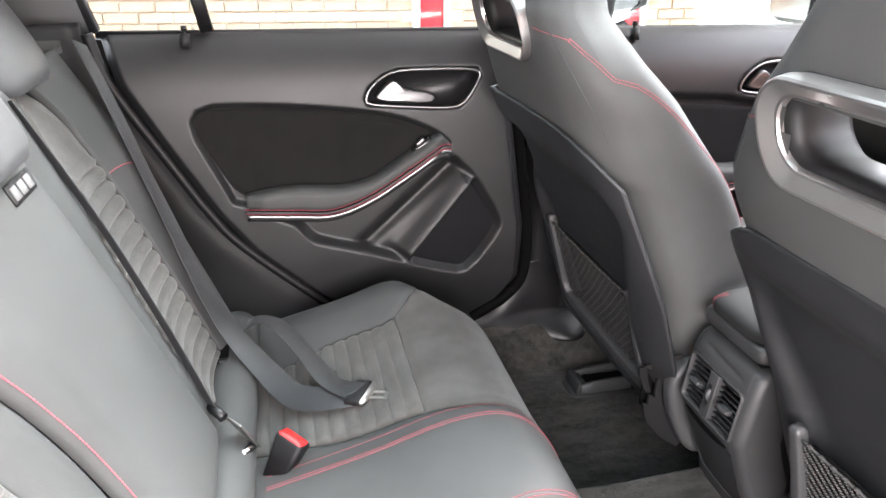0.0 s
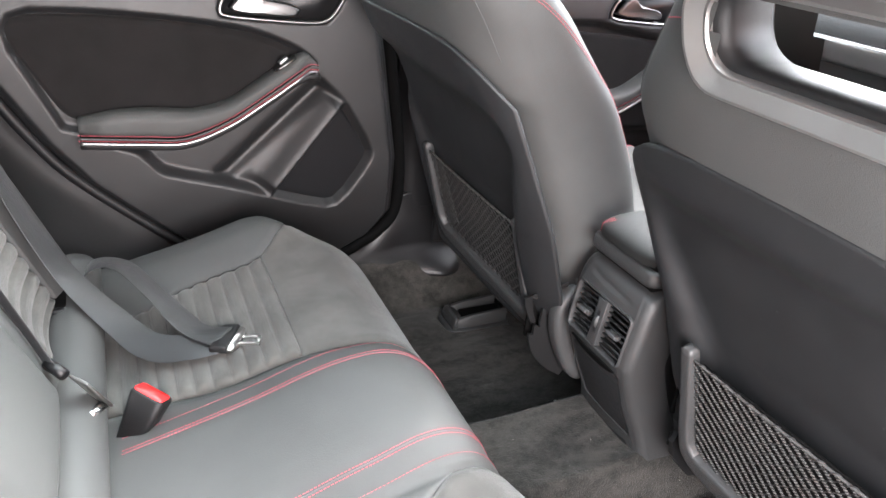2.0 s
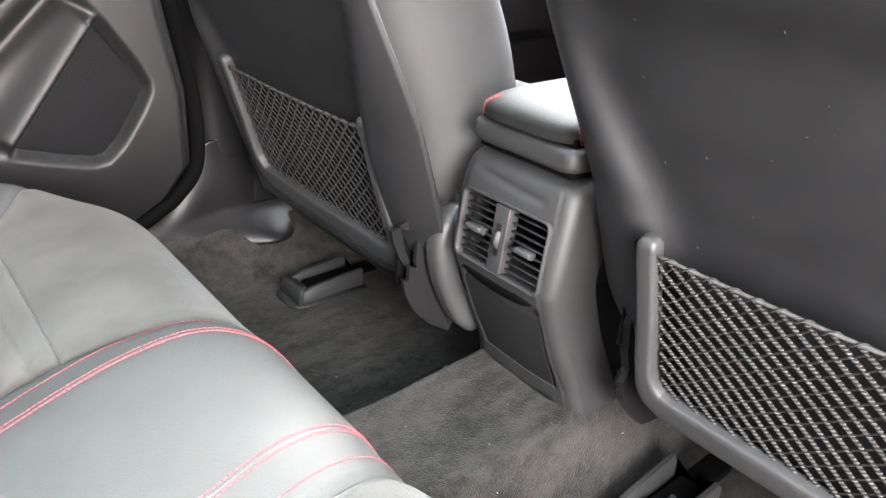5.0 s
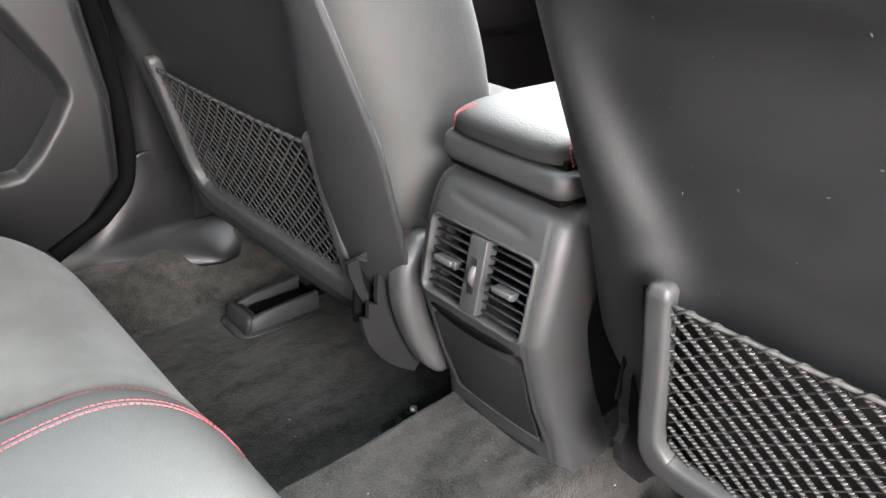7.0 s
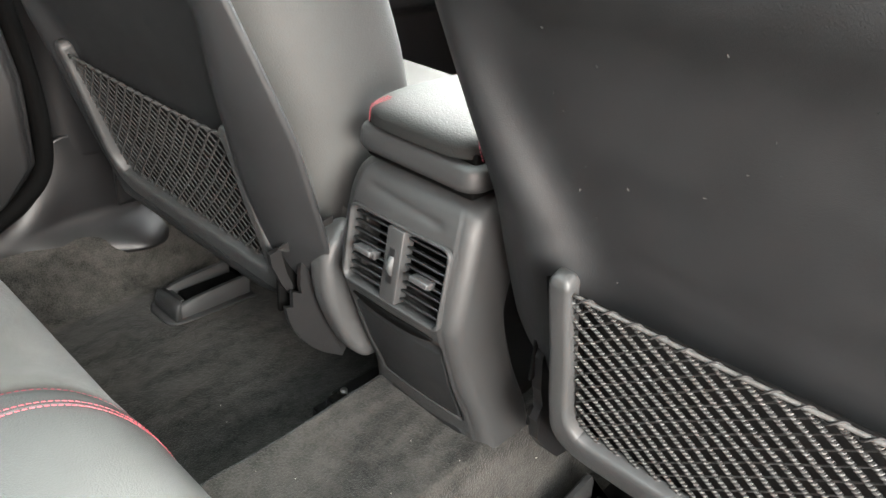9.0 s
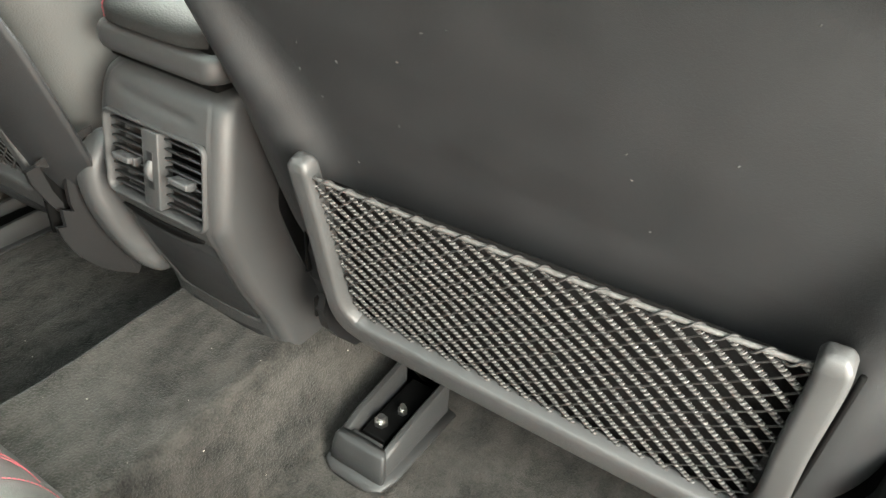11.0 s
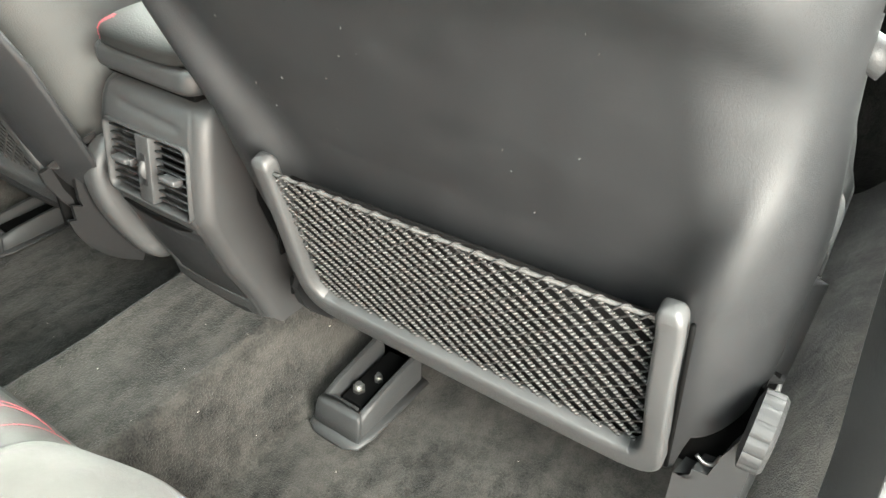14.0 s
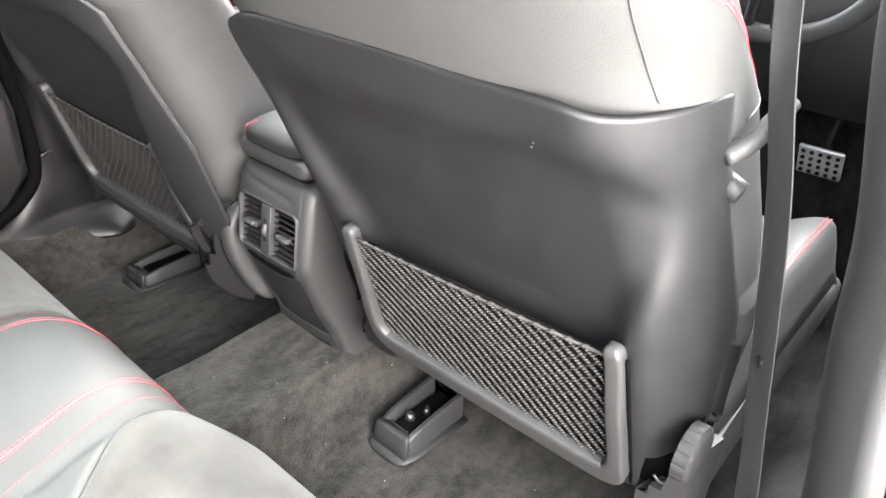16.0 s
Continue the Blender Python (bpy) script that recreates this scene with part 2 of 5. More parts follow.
def spline(pts, n):
    """n + 1 points along a Catmull-Rom curve through pts."""
    pts = [Vector(p) for p in pts]
    q = [2 * pts[0] - pts[1], *pts, 2 * pts[-1] - pts[-2]]
    out = []
    for k in range(n + 1):
        s = k / n * (len(pts) - 1)
        i = min(int(s), len(pts) - 2)
        t = s - i
        a, b, c, d = q[i : i + 4]
        out.append(0.5 * (2 * b + (c - a) * t + (2 * a - 5 * b + 4 * c - d) * t**2 + (3 * b - a - 3 * c + d) * t**3))
    return out


def sweep(path, profile, up=(0, 0, 1), caps=True, ups=None):
    """A profile (points across, along up) carried along a path."""
    loops = []
    for i, p in enumerate(path):
        t = (path[min(i + 1, len(path) - 1)] - path[max(i - 1, 0)]).normalized()
        w = Vector(ups[i] if ups else up)
        side = t.cross(w).normalized()
        w = side.cross(t).normalized()
        loops.append([p + side * a + w * b for a, b in profile])
    return loft(loops, caps)


def chaikin(pts, times=3):
    """Rounds the corners of a closed outline."""
    pts = [Vector(p) for p in pts]
    for _ in range(times):
        out = []
        for a, b in zip(pts, pts[1:] + pts[:1]):
            out += [a.lerp(b, 0.25), a.lerp(b, 0.75)]
        pts = out
    return pts


def circle(r, n=8):
    return [(r * math.cos(2 * math.pi * k / n), r * math.sin(2 * math.pi * k / n)) for k in range(n)]


def tube(pts, r, n=8, steps=0):
    path = spline(pts, steps) if steps else [Vector(p) for p in pts]
    return sweep(path, circle(r, n), up=(0.123, 0.31, 0.9))


def stitches(bm, path, normals, pitch=0.0048, length=0.0036, wide=0.0010, high=0.0006, offset=0.0004):
    """A row of thread dashes laid along a path."""
    acc, nxt = 0.0, 0.0
    for i in range(len(path) - 1):
        a, b = path[i], path[i + 1]
        seg = (b - a).length
        while nxt < acc + seg:
            t = (nxt - acc) / seg
            p, d, w = a.lerp(b, t), (b - a).normalized(), normals[i].lerp(normals[i + 1], t).normalized()
            s = d.cross(w).normalized() * wide / 2
            p = p + w * offset
            h, d = w * high, d * length / 2
            low = [bm.verts.new(q) for q in (p - d - s, p + d - s, p + d + s, p - d + s)]
            top = [bm.verts.new(q) for q in (p - d * 0.7 - s * 0.6 + h, p + d * 0.7 - s * 0.6 + h, p + d * 0.7 + s * 0.6 + h, p - d * 0.7 + s * 0.6 + h)]
            bm.faces.new(top)
            for k in range(4):
                bm.faces.new((low[k], low[(k + 1) % 4], top[(k + 1) % 4], top[k]))
            nxt += pitch
        acc += seg
    return bm


def seam(name, on, us, parent, rows=(0.0,), pitch=0.0048, wide=0.0011, mat=None, **more):
    """Rows of stitches along the curve on(u) -> (point, normal), shifted sideways."""
    bm = bmesh.new()
    pn = [on(u) for u in us]
    for shift in rows:
        path, nor = [], []
        for i, (p, w) in enumerate(pn):
            t = (pn[min(i + 1, len(pn) - 1)][0] - pn[max(i - 1, 0)][0]).normalized()
            path.append(p + t.cross(w).normalized() * shift)
            nor.append(w)
        stitches(bm, path, nor, pitch=pitch, wide=wide, **more)
    return part(name, bm, mat or THREAD, parent, "red contrast stitching", smooth=False)


def surface_point(f, u, v, e=1e-3):
    """Point and normal of f(u, v)."""
    p = Vector(f(u, v))
    w = (Vector(f(u + e, v)) - Vector(f(u - e, v))).cross(Vector(f(u, v + e)) - Vector(f(u, v - e))).normalized()
    return p, w


def inside(x, z, poly):
    """Signed distance to a polygon, positive inside."""
    best, odd = 1e9, False
    for (ax, az), (bx, bz) in zip(poly, poly[1:] + poly[:1]):
        dx, dz = bx - ax, bz - az
        t = clamp(((x - ax) * dx + (z - az) * dz) / (dx * dx + dz * dz))
        best = min(best, math.hypot(x - ax - t * dx, z - az - t * dz))
        if (az > z) != (bz > z) and x < (bx - ax) * (z - az) / (bz - az) + ax:
            odd = not odd
    return best if odd else -best


def bmesh_thick(bm, d):
    """Gives flat faces a depth towards +y."""
    ret = bmesh.ops.extrude_face_region(bm, geom=bm.faces[:])
    for v in (g for g in ret["geom"] if isinstance(g, bmesh.types.BMVert)):
        v.co.y += d
    bmesh.ops.recalc_face_normals(bm, faces=bm.faces)
    return bm


# ---------------------------------------------------------------- floor and body shell
def floor_height(x, y):
    """Footwells on both sides of a flat-topped tunnel."""
    top = 0.132 + 0.01 * smooth01((x - 0.5) / 0.5)
    edge = smooth01((abs(y) - 0.075) / 0.05)
    lumps = 0.0050 * noise.noise((7 * x, 9 * y, 0.3)) + 0.0022 * noise.noise((23 * x, 19 * y, 1.7))
    bead = 0.004 * math.exp(-((abs(y) - 0.085) / 0.012) ** 2)
    fold = 0.007 * math.exp(-((x - 0.50 - 0.55 * (y - 0.2)) / 0.010) ** 2) * smooth01((y - 0.10) / 0.03) * smooth01((0.38 - y) / 0.08)
    return top * (1 - edge) + 0.10 * smooth01((abs(y) - 0.61) / 0.11) + lumps + bead - fold


floor = part("floor", sheet(lambda u, v: (-0.1 + 1.95 * u, -0.74 + 1.48 * v, floor_height(-0.1 + 1.95 * u, -0.74 + 1.48 * v)), 240, 260, 0.02), CARPET,
             None, "dark grey car carpet over two footwells and tunnel", kind="structure")
tagged(floor, category="floor carpet")


# ---------------------------------------------------------------- rear bench
def cushion_z(x, y):
    """Height of the rear cushion's top; it rolls over at the front."""
    a = abs(y)
    side = smooth01((a - 0.44) / 0.10)
    z = curve(x, (-0.04, 0.10, 0.20, 0.284, 0.35, 0.42, 0.50), (0.186, 0.222, 0.250, 0.279, 0.295, 0.300, 0.300))
    centre = 1 - smooth01((a - 0.06) / 0.10)
    z += 0.013 * centre
    z += 0.026 * side * (1 - smooth01((x - 0.30) / 0.12))
    z -= 0.10 * smooth01((a - 0.56) / 0.08) ** 2
    front = front_edge(y)
    roll = clamp((x - front + 0.14) / 0.14)
    return z - 0.19 * (1 - math.sqrt(max(0.0, 1 - roll**2.4)))


def front_edge(y):
    return 0.497 - 0.105 * smooth01((abs(y) - 0.40) / 0.20) ** 1.5 + 0.028 * smooth01((-y - 0.09) / 0.16)


def inner_seam(x, s=1):
    """Half-width of the smooth middle section."""
    return (0.034 * smooth01((x - 0.22) / 0.16) if s < 0 else 0.0) + curve(x, (0.0, 0.08, 0.15, 0.25, 0.30, 0.35, 0.40, 0.47), (0.190, 0.176, 0.157, 0.149, 0.141, 0.125, 0.117, 0.102))


def suede_edge(x, s=1):
    """Where the suede begins; on the door side a leather wedge lies between it and the middle section."""
    return max(inner_seam(x, s), min(0.245, 0.137 + 0.78 * (0.405 - x))) if s < 0 else inner_seam(x, s)


def outer_seam(x):
    return curve(x, (0.0, 0.08, 0.13, 0.20, 0.284, 0.36, 0.42), (0.415, 0.430, 0.452, 0.458, 0.462, 0.545, 0.60))


bench = thing("rear_bench", (0.2, 0, 0.06), "black leather rear bench with grey fluted suede panels, red stitching", "bench")
ORIGIN = Vector((0.2, 0, 0.06))


def on_bench(x, y, lift=0.0, groove=0.0):
    return Vector((x, y, cushion_z(x, y) + lift - groove)) - ORIGIN


def dip(d, depth=0.006, wide=0.010):
    """A seam's groove at distance d from it."""
    return depth * math.exp(-(d / wide) ** 2)


def middle_top(u, v):
    x = -0.02 + (front_edge(0) - 0.001 + 0.02) * u
    b, b0 = inner_seam(x), suede_edge(x, -1)
    y = -b0 + (b + b0) * v
    return on_bench(x, y, 0.0, max(dip(b - y), dip(y + b0, 0.0035, 0.005), dip(y + inner_seam(x, -1), 0.005, 0.007)))


part("middle_section", sheet(middle_top, 110, 110, 0.02), LEATHER, bench, "smooth black leather")
for s in (1, -1):
    def suede_front(u, v, s=s):
        t = u
        y0 = suede_edge(0.284 + 0.18 * t, s)
        y1 = outer_seam(0.284 + 0.10 * t)
        y = y0 + (y1 - y0) * v
        x1 = front_edge(y) - 0.001
        x = 0.284 + (x1 - 0.284) * t
        y0 = suede_edge(x, s)
        y = y0 + (outer_seam(min(x, 0.40)) - y0) * v
        g = dip(y - y0) + dip(x - 0.284, 0.004) + dip(outer_seam(x) - y, 0.004)
        return on_bench(x, s * y, 0.001, g)

    def fluted(u, v, s=s):
        x = 0.012 + 0.272 * u
        y0, y1 = suede_edge(x, s), outer_seam(x)
        y = y0 + (y1 - y0) * v
        ridge = 0.008 * abs(math.sin(math.pi * u * 11)) ** 0.45 * smooth01(min(v, 1 - v) / 0.03)
        return on_bench(x, s * y, ridge - 0.003, dip(y - y0, 0.005) + dip(y1 - y, 0.005))

    def bolster(u, v, s=s):
        x = -0.02 + 0.44 * u
        y0 = outer_seam(x)
        y1 = 0.635 - 0.02 * u
        y = y0 + (y1 - y0) * v
        x = min(x, front_edge(y) - 0.001)
        return on_bench(x, s * y, 0.0, dip(y - y0, 0.005))

    turn = (lambda f: f) if s > 0 else (lambda f: (lambda u, v: f(u, 1 - v)))
    part("front_panel", sheet(turn(suede_front), 44, 56, 0.012), SUEDE, bench, "grey brushed suede")
    part("fluted_panel", sheet(turn(fluted), 160, 30, 0.012), SUEDE, bench, "grey suede with sewn cross flutes")
    part("side_bolster", sheet(turn(bolster), 60, 24, 0.012), LEATHER, bench, "smooth black leather")

    def rim(u, s=s, y0=0.12):
        y0 += 0.020 if s < 0 else 0.0
        x = 0.035 + 0.456 * u
        y = curve(x, (0.0, 0.30, 0.36, 0.42, 0.49), (y0, y0 - 0.001, y0 - 0.007, y0 - 0.016, y0 - 0.034))
        e = 1e-3
        p = on_bench(x, s * y, 0.0, dip(inner_seam(x, s) - y))
        dx = on_bench(x + e, s * y) - on_bench(x - e, s * y)
        dy = on_bench(x, s * y + e) - on_bench(x, s * y - e)
        return p, dx.cross(dy).normalized()

    us = [k / 90 for k in range(91)]
    seam("edge_stitching", lambda u: rim(u, y0=0.122), us, bench, wide=0.0009, pitch=0.0050)
    seam("twin_stitching", lambda u: rim(u, y0=0.087), us, bench, rows=(-0.0036, 0.0036), wide=0.0013)
    part("piping", sweep([rim(k / 90, y0=0.087)[0] - rim(k / 90, y0=0.087)[1] * 0.0011 for k in range(91)], circle(0.0016, 6)), LEATHER_SMOOTH, bench)

# body under the cushion's skin, down to the floor
def bench_front(u, v):
    y = -0.63 + 1.26 * u
    x = front_edge(y) - 0.004
    return Vector((x - 0.05 * v, y, cushion_z(x - 0.004, y) - 0.002 + (0.03 - cushion_z(x, y)) * v)) - ORIGIN


part("front_skirt", sheet(lambda u, v: bench_front(u, 1 - v), 60, 12, 0.01), LEATHER, bench)
part("base", block(-0.24, 0.18, -0.62, 0.62, -0.06, 0.13, 0.02), PLASTIC_DARK, bench)

# ---------------------------------------------------------------- rear backrest
def back_at(h, y, out):
    """A point h metres up the reclined back, out metres in front of its plane."""
    s, c = math.sin(radians(22.5)), math.cos(radians(22.5))
    return Vector((-0.035 - s * h + c * out, y, 0.262 + c * h + s * out))


backrest, B0 = bench, ORIGIN


def mid_half(h, s=1):
    return curve(h, (0.0, 0.25, 0.40, 0.6), (0.150, 0.150, 0.148, 0.13)) if s > 0 else curve(h, (0.0, 0.22, 0.32, 0.42, 0.6), (0.14, 0.146, 0.165, 0.205, 0.28))


def back_mid(u, v):
    h = 0.60 * u
    b0, b = mid_half(h, -1), mid_half(h)
    y = -b0 + (b + b0) * v
    e = min(b - y, y + b0, 0.05) / 0.05
    out = 0.000 + 0.022 * math.sqrt(max(0, 1 - (1 - e) ** 2)) - 0.05 * smooth01((0.04 - h) / 0.05) - 0.04 * smooth01((h - 0.54) / 0.06)
    return back_at(h, y, out + 0.008 * max(0, 1 - (y / b) ** 2)) - B0


part("back_middle", sheet(lambda u, v: back_mid(u, 1 - v), 60, 50, 0.02), LEATHER, backrest, "smooth black leather")
for s in (1, -1):
    flip = (lambda f: (lambda u, v: f(u, 1 - v))) if s > 0 else (lambda f: f)

    def panel_half(h):
        """Inner and outer edge of the suede panel."""
        return curve(h, (0.0, 0.2, 0.4, 0.54), (0.228, 0.226, 0.262, 0.280)), curve(h, (0.0, 0.2, 0.36, 0.46, 0.52, 0.56), (0.40, 0.41, 0.415, 0.40, 0.36, 0.30))

    def back_flutes(u, v, s=s):
        h = 0.02 + 0.54 * u
        a, b = panel_half(h)
        y = a + (b - a) * v
        n = h / 0.027
        ridge = 0.0065 * (1 - math.exp(-((n - round(n)) / 0.16) ** 2)) * (1 - smooth01((h - 0.41) / 0.02)) * smooth01(min(v, 1 - v) / 0.05)
        out = -0.014 + 1.1 * ridge + 0.012 * (2 * v - 1) ** 2 - 0.006 * math.exp(-((y - b) / 0.01) ** 2)
        return back_at(h, s * y, out) - B0

    def back_bolster(u, v, s=s):
        h = 0.58 * u
        a = panel_half(0.02 + 0.54 * u)[1]
        b = curve(h, (0.0, 0.3, 0.45, 0.58), (0.56, 0.575, 0.585, 0.56))
        y = a + (b - a) * v
        out = -0.006 + 0.026 * math.sin(math.pi * clamp(v * 0.85 + 0.06)) * (1 - 0.55 * smooth01((h - 0.36) / 0.2)) - 0.03 * smooth01((v - 0.85) / 0.15)
        return back_at(h, s * y, out) - B0

    def inner_strip(u, v, s=s):
        h = 0.60 * u
        a = mid_half(h, s) - 0.004
        b = max(a + 0.004, panel_half(h)[0] + 0.002)
        y = a + (b - a) * v
        return back_at(h, s * y, -0.003 + 0.012 * math.sin(math.pi * v) - 0.004 * v) - B0

    part("back_inner_strip", sheet(flip(inner_strip), 40, 12, 0.012), LEATHER, backrest, "smooth black leather")
    part("back_fluted_panel", sheet(flip(back_flutes), 200, 24, 0.012), SUEDE, backrest, "pale grey suede with sewn cross flutes")
    part("back_bolster", sheet(flip(back_bolster), 60, 30, 0.02), LEATHER, backrest, "smooth black leather")

    def bolster_seam(u, s=s, f=flip(back_bolster)):
        return surface_point(lambda a, b: back_bolster(a, b) if s < 0 else back_bolster(a, b), u, 0.03)

    def cross_seam(u, s=s):
        p, w = surface_point(back_bolster, 0.66 - 0.10 * u**2, clamp(0.03 + 0.9 * u, 0.02, 0.98))
        return p, w if w.x > 0 else -w

    seam("shoulder_stitching", cross_seam, [k / 30 for k in range(31)], backrest, wide=0.0016)

    def mid_seam(u, s=s):
        h = 0.04 + 0.52 * u
        v = (mid_half(h, -1) + s * (mid_half(h, s) - 0.010)) / (mid_half(h, 1) + mid_half(h, -1))
        p, w = surface_point(lambda a, c: back_mid(a, c), h / 0.60, v)
        return p, w if w.x > 0 else -w

    seam("middle_stitching", mid_seam, [k / 60 for k in range(61)], backrest, wide=0.0016)

part("back_core", loft([[back_at(h, y, o) - B0 for y, o in ((-0.56, -0.035), (0.56, -0.035), (0.56, -0.10), (-0.56, -0.10))] for h in (-0.03, 0.2, 0.4, 0.6)]), PLASTIC_DARK, backrest)


def roll_at(u, v):
    a = radians(-60 + 180 * v)
    y = -0.55 + 1.1 * u
    return Vector((-0.022 + 0.036 * math.sin(a), y, 0.236 + 0.036 * math.cos(a))) - B0


part("lower_roll", sheet(roll_at, 40, 14, 0.006), LEATHER, backrest)
tag = part("tag", sheet(lambda u, v: back_at(0.462 + 0.024 * u, 0.012 + 0.072 * (1 - v), 0.0325) - B0, 6, 4, 0.002), PLASTIC_DARK, backrest, "small woven fabric tag")
for k in range(3):
    part("mark", sheet(lambda u, v: back_at(0.466 + 0.015 * u, 0.018 + 0.022 * k + 0.016 * (1 - v), 0.0334) - B0, 2, 2, 0.001), LABEL, tag)


def headrest(y, wide, up=0.0, fore=0.0):
    """A padded head restraint on two posts."""
    h = thing("rear_headrest", tuple(back_at(0.56, y, -0.03)), "black leather rear head restraint on steel posts", "headrest", "rear headrests")
    o = Vector(h.location)
    loops = []
    for k in range(13):
        t = k / 12
        z = -0.03 + up + 0.19 * t
        w = wide * (0.80 + 0.28 * math.sin(math.pi * clamp(0.12 + 0.8 * t)))
        d = 0.052 * math.sqrt(max(0.02, 1 - (2 * t - 1) ** 6))
        w *= math.sqrt(max(0.10, 1 - (2 * t - 1) ** 8))
        c = Vector((0.035 + fore - 0.10 * t, 0, z))
        loops.append([c + Vector((d * math.copysign(abs(math.cos(a)) ** 0.6, math.cos(a)), w * math.copysign(abs(math.sin(a)) ** 0.5, math.sin(a)), 0))
                      for a in [2 * math.pi * j / 32 for j in range(32)]])
    part("cushion", loft(loops), LEATHER_SMOOTH, h)
    for s in (-1, 1):
        part("post", tube([(0.02, s * wide * 0.45, -0.10), (0.0, s * wide * 0.45, 0.06)], 0.006, 10), CHROME, h)


headrest(0.33, 0.125, 0.02, -0.025)
headrest(0.0, 0.105, -0.01, 0.035)
headrest(-0.33, 0.125)


# ---------------------------------------------------------------- front seats
def spow(x, p):
    return math.copysign(abs(x) ** p, x)


def back_x(z):
    """The rear plane of a front seat's back."""
    return 0.831 - 0.34 * z - 0.105 * clamp(z - 0.44, 0.0, 0.32)


def shell_half(z):
    return curve(z, (0.17, 0.24, 0.34, 0.46, 0.58, 0.66, 0.70), (0.222, 0.242, 0.256, 0.262, 0.262, 0.259, 0.256))


def wrap(y, half):
    """How far the shell turns forward towards its edges."""
    return 0.036 * clamp(abs(y) / half) ** 7


def shell_at(u, v, out=1):
    """The moulded back; on the door side it runs on round the flank, up to a notch where the leather's seam begins."""
    s = 2 * u - 1
    k = abs(s)
    if s * out > 0:
        zt = (0.688 if out < 0 else 0.706) - 0.004 * smooth01(k / 0.5) - 0.004 * smooth01((k - 0.56) / 0.16) + 0.004 * smooth01((k - 0.74) / 0.26)
        zb = 0.211 + 0.064 * smooth01((k - 0.69) / 0.03) + 0.044 * smooth01((k - 0.73) / 0.27)
    else:
        zt = (0.688 if out < 0 else 0.706) - 0.072 * k**6
        zb = 0.211 + 0.006 * k**6
    z = zb + (zt - zb) * v
    if s * out > 0:
        flat, turn = 0.190, radians(86) * max(0.0, k - 0.60) / 0.40
        y = math.copysign(flat * min(k, 0.60) / 0.60 + 0.068 * math.sin(turn), s)
        round_off = (0.085 + 0.045 * smooth01((z - 0.28) / 0.2)) * (1 - math.cos(turn))
    else:
        half = shell_half(z) + (0.012 if out > 0 else 0.0) - 0.042 * smooth01((0.325 - z) / 0.115)
        y = s * half
        round_off = wrap(y, half)
    wide = curve(z, (0.20, 0.30, 0.40, 0.45, 0.505, 0.55, 0.60), (0.168, 0.170, 0.178, 0.190, 0.212, 0.228, 0.232) if y * out < 0 else (0.174, 0.180, 0.186, 0.191, 0.213, 0.233, 0.242))
    r = 0.052
    ay, az = abs(y) - (wide - r), z - ((0.617 if y * out < 0 else 0.617 + 0.014 * smooth01(abs(y) / 0.16)) - r)
    gap = math.hypot(ay, az) - r if ay > 0 and az > 0 else max(ay, az) - r
    dish = 0.033 / (1 + math.exp(clamp(gap / 0.0092, -30, 30))) * smooth01((z - 0.222) / 0.03)
    return Vector((back_x(z) + round_off + dish, y, z))


def body_half(z):
    return curve(z, (0.18, 0.30, 0.45, 0.60, 0.70, 0.74, 0.80, 0.86, 0.93, 1.0, 1.05, 1.075),
                 (0.20, 0.236, 0.250, 0.254, 0.254, 0.248, 0.222, 0.178, 0.148, 0.130, 0.104, 0.05))


def body_at(a, z):
    """The upholstered back: angle a runs round it, from the front (0) over the side (90) to the rear (180)."""
    half = body_half(z)
    deep = curve(z, (0.18, 0.30, 0.48, 0.56, 0.64, 0.73, 0.79, 0.90, 1.0, 1.075), (0.19, 0.225, 0.262, 0.268, 0.254, 0.196, 0.150, 0.112, 0.080, 0.03))
    x0 = back_x(min(z, 0.85)) + 0.22 * max(0, z - 0.85) + 0.004
    c, s = spow(math.cos(a), 0.45), spow(math.sin(a), 0.48)
    y = half * s
    x = x0 + deep / 2 + deep / 2 * c
    if c < 0:
        x += wrap(y, half) * 0.9 * (1 - 0.4 * smooth01((z - 0.7) / 0.1)) * smooth01(-c / 0.55) + 0.040 * (1 - smooth01((z - 0.615) / 0.030)) * (1 - (abs(y) / half) ** 6)
    else:
        hollow = 0.085 * (1 - (abs(y) / half) ** 2) * smooth01((0.78 - z) / 0.2)
        x -= hollow
    return Vector((x, y, z))


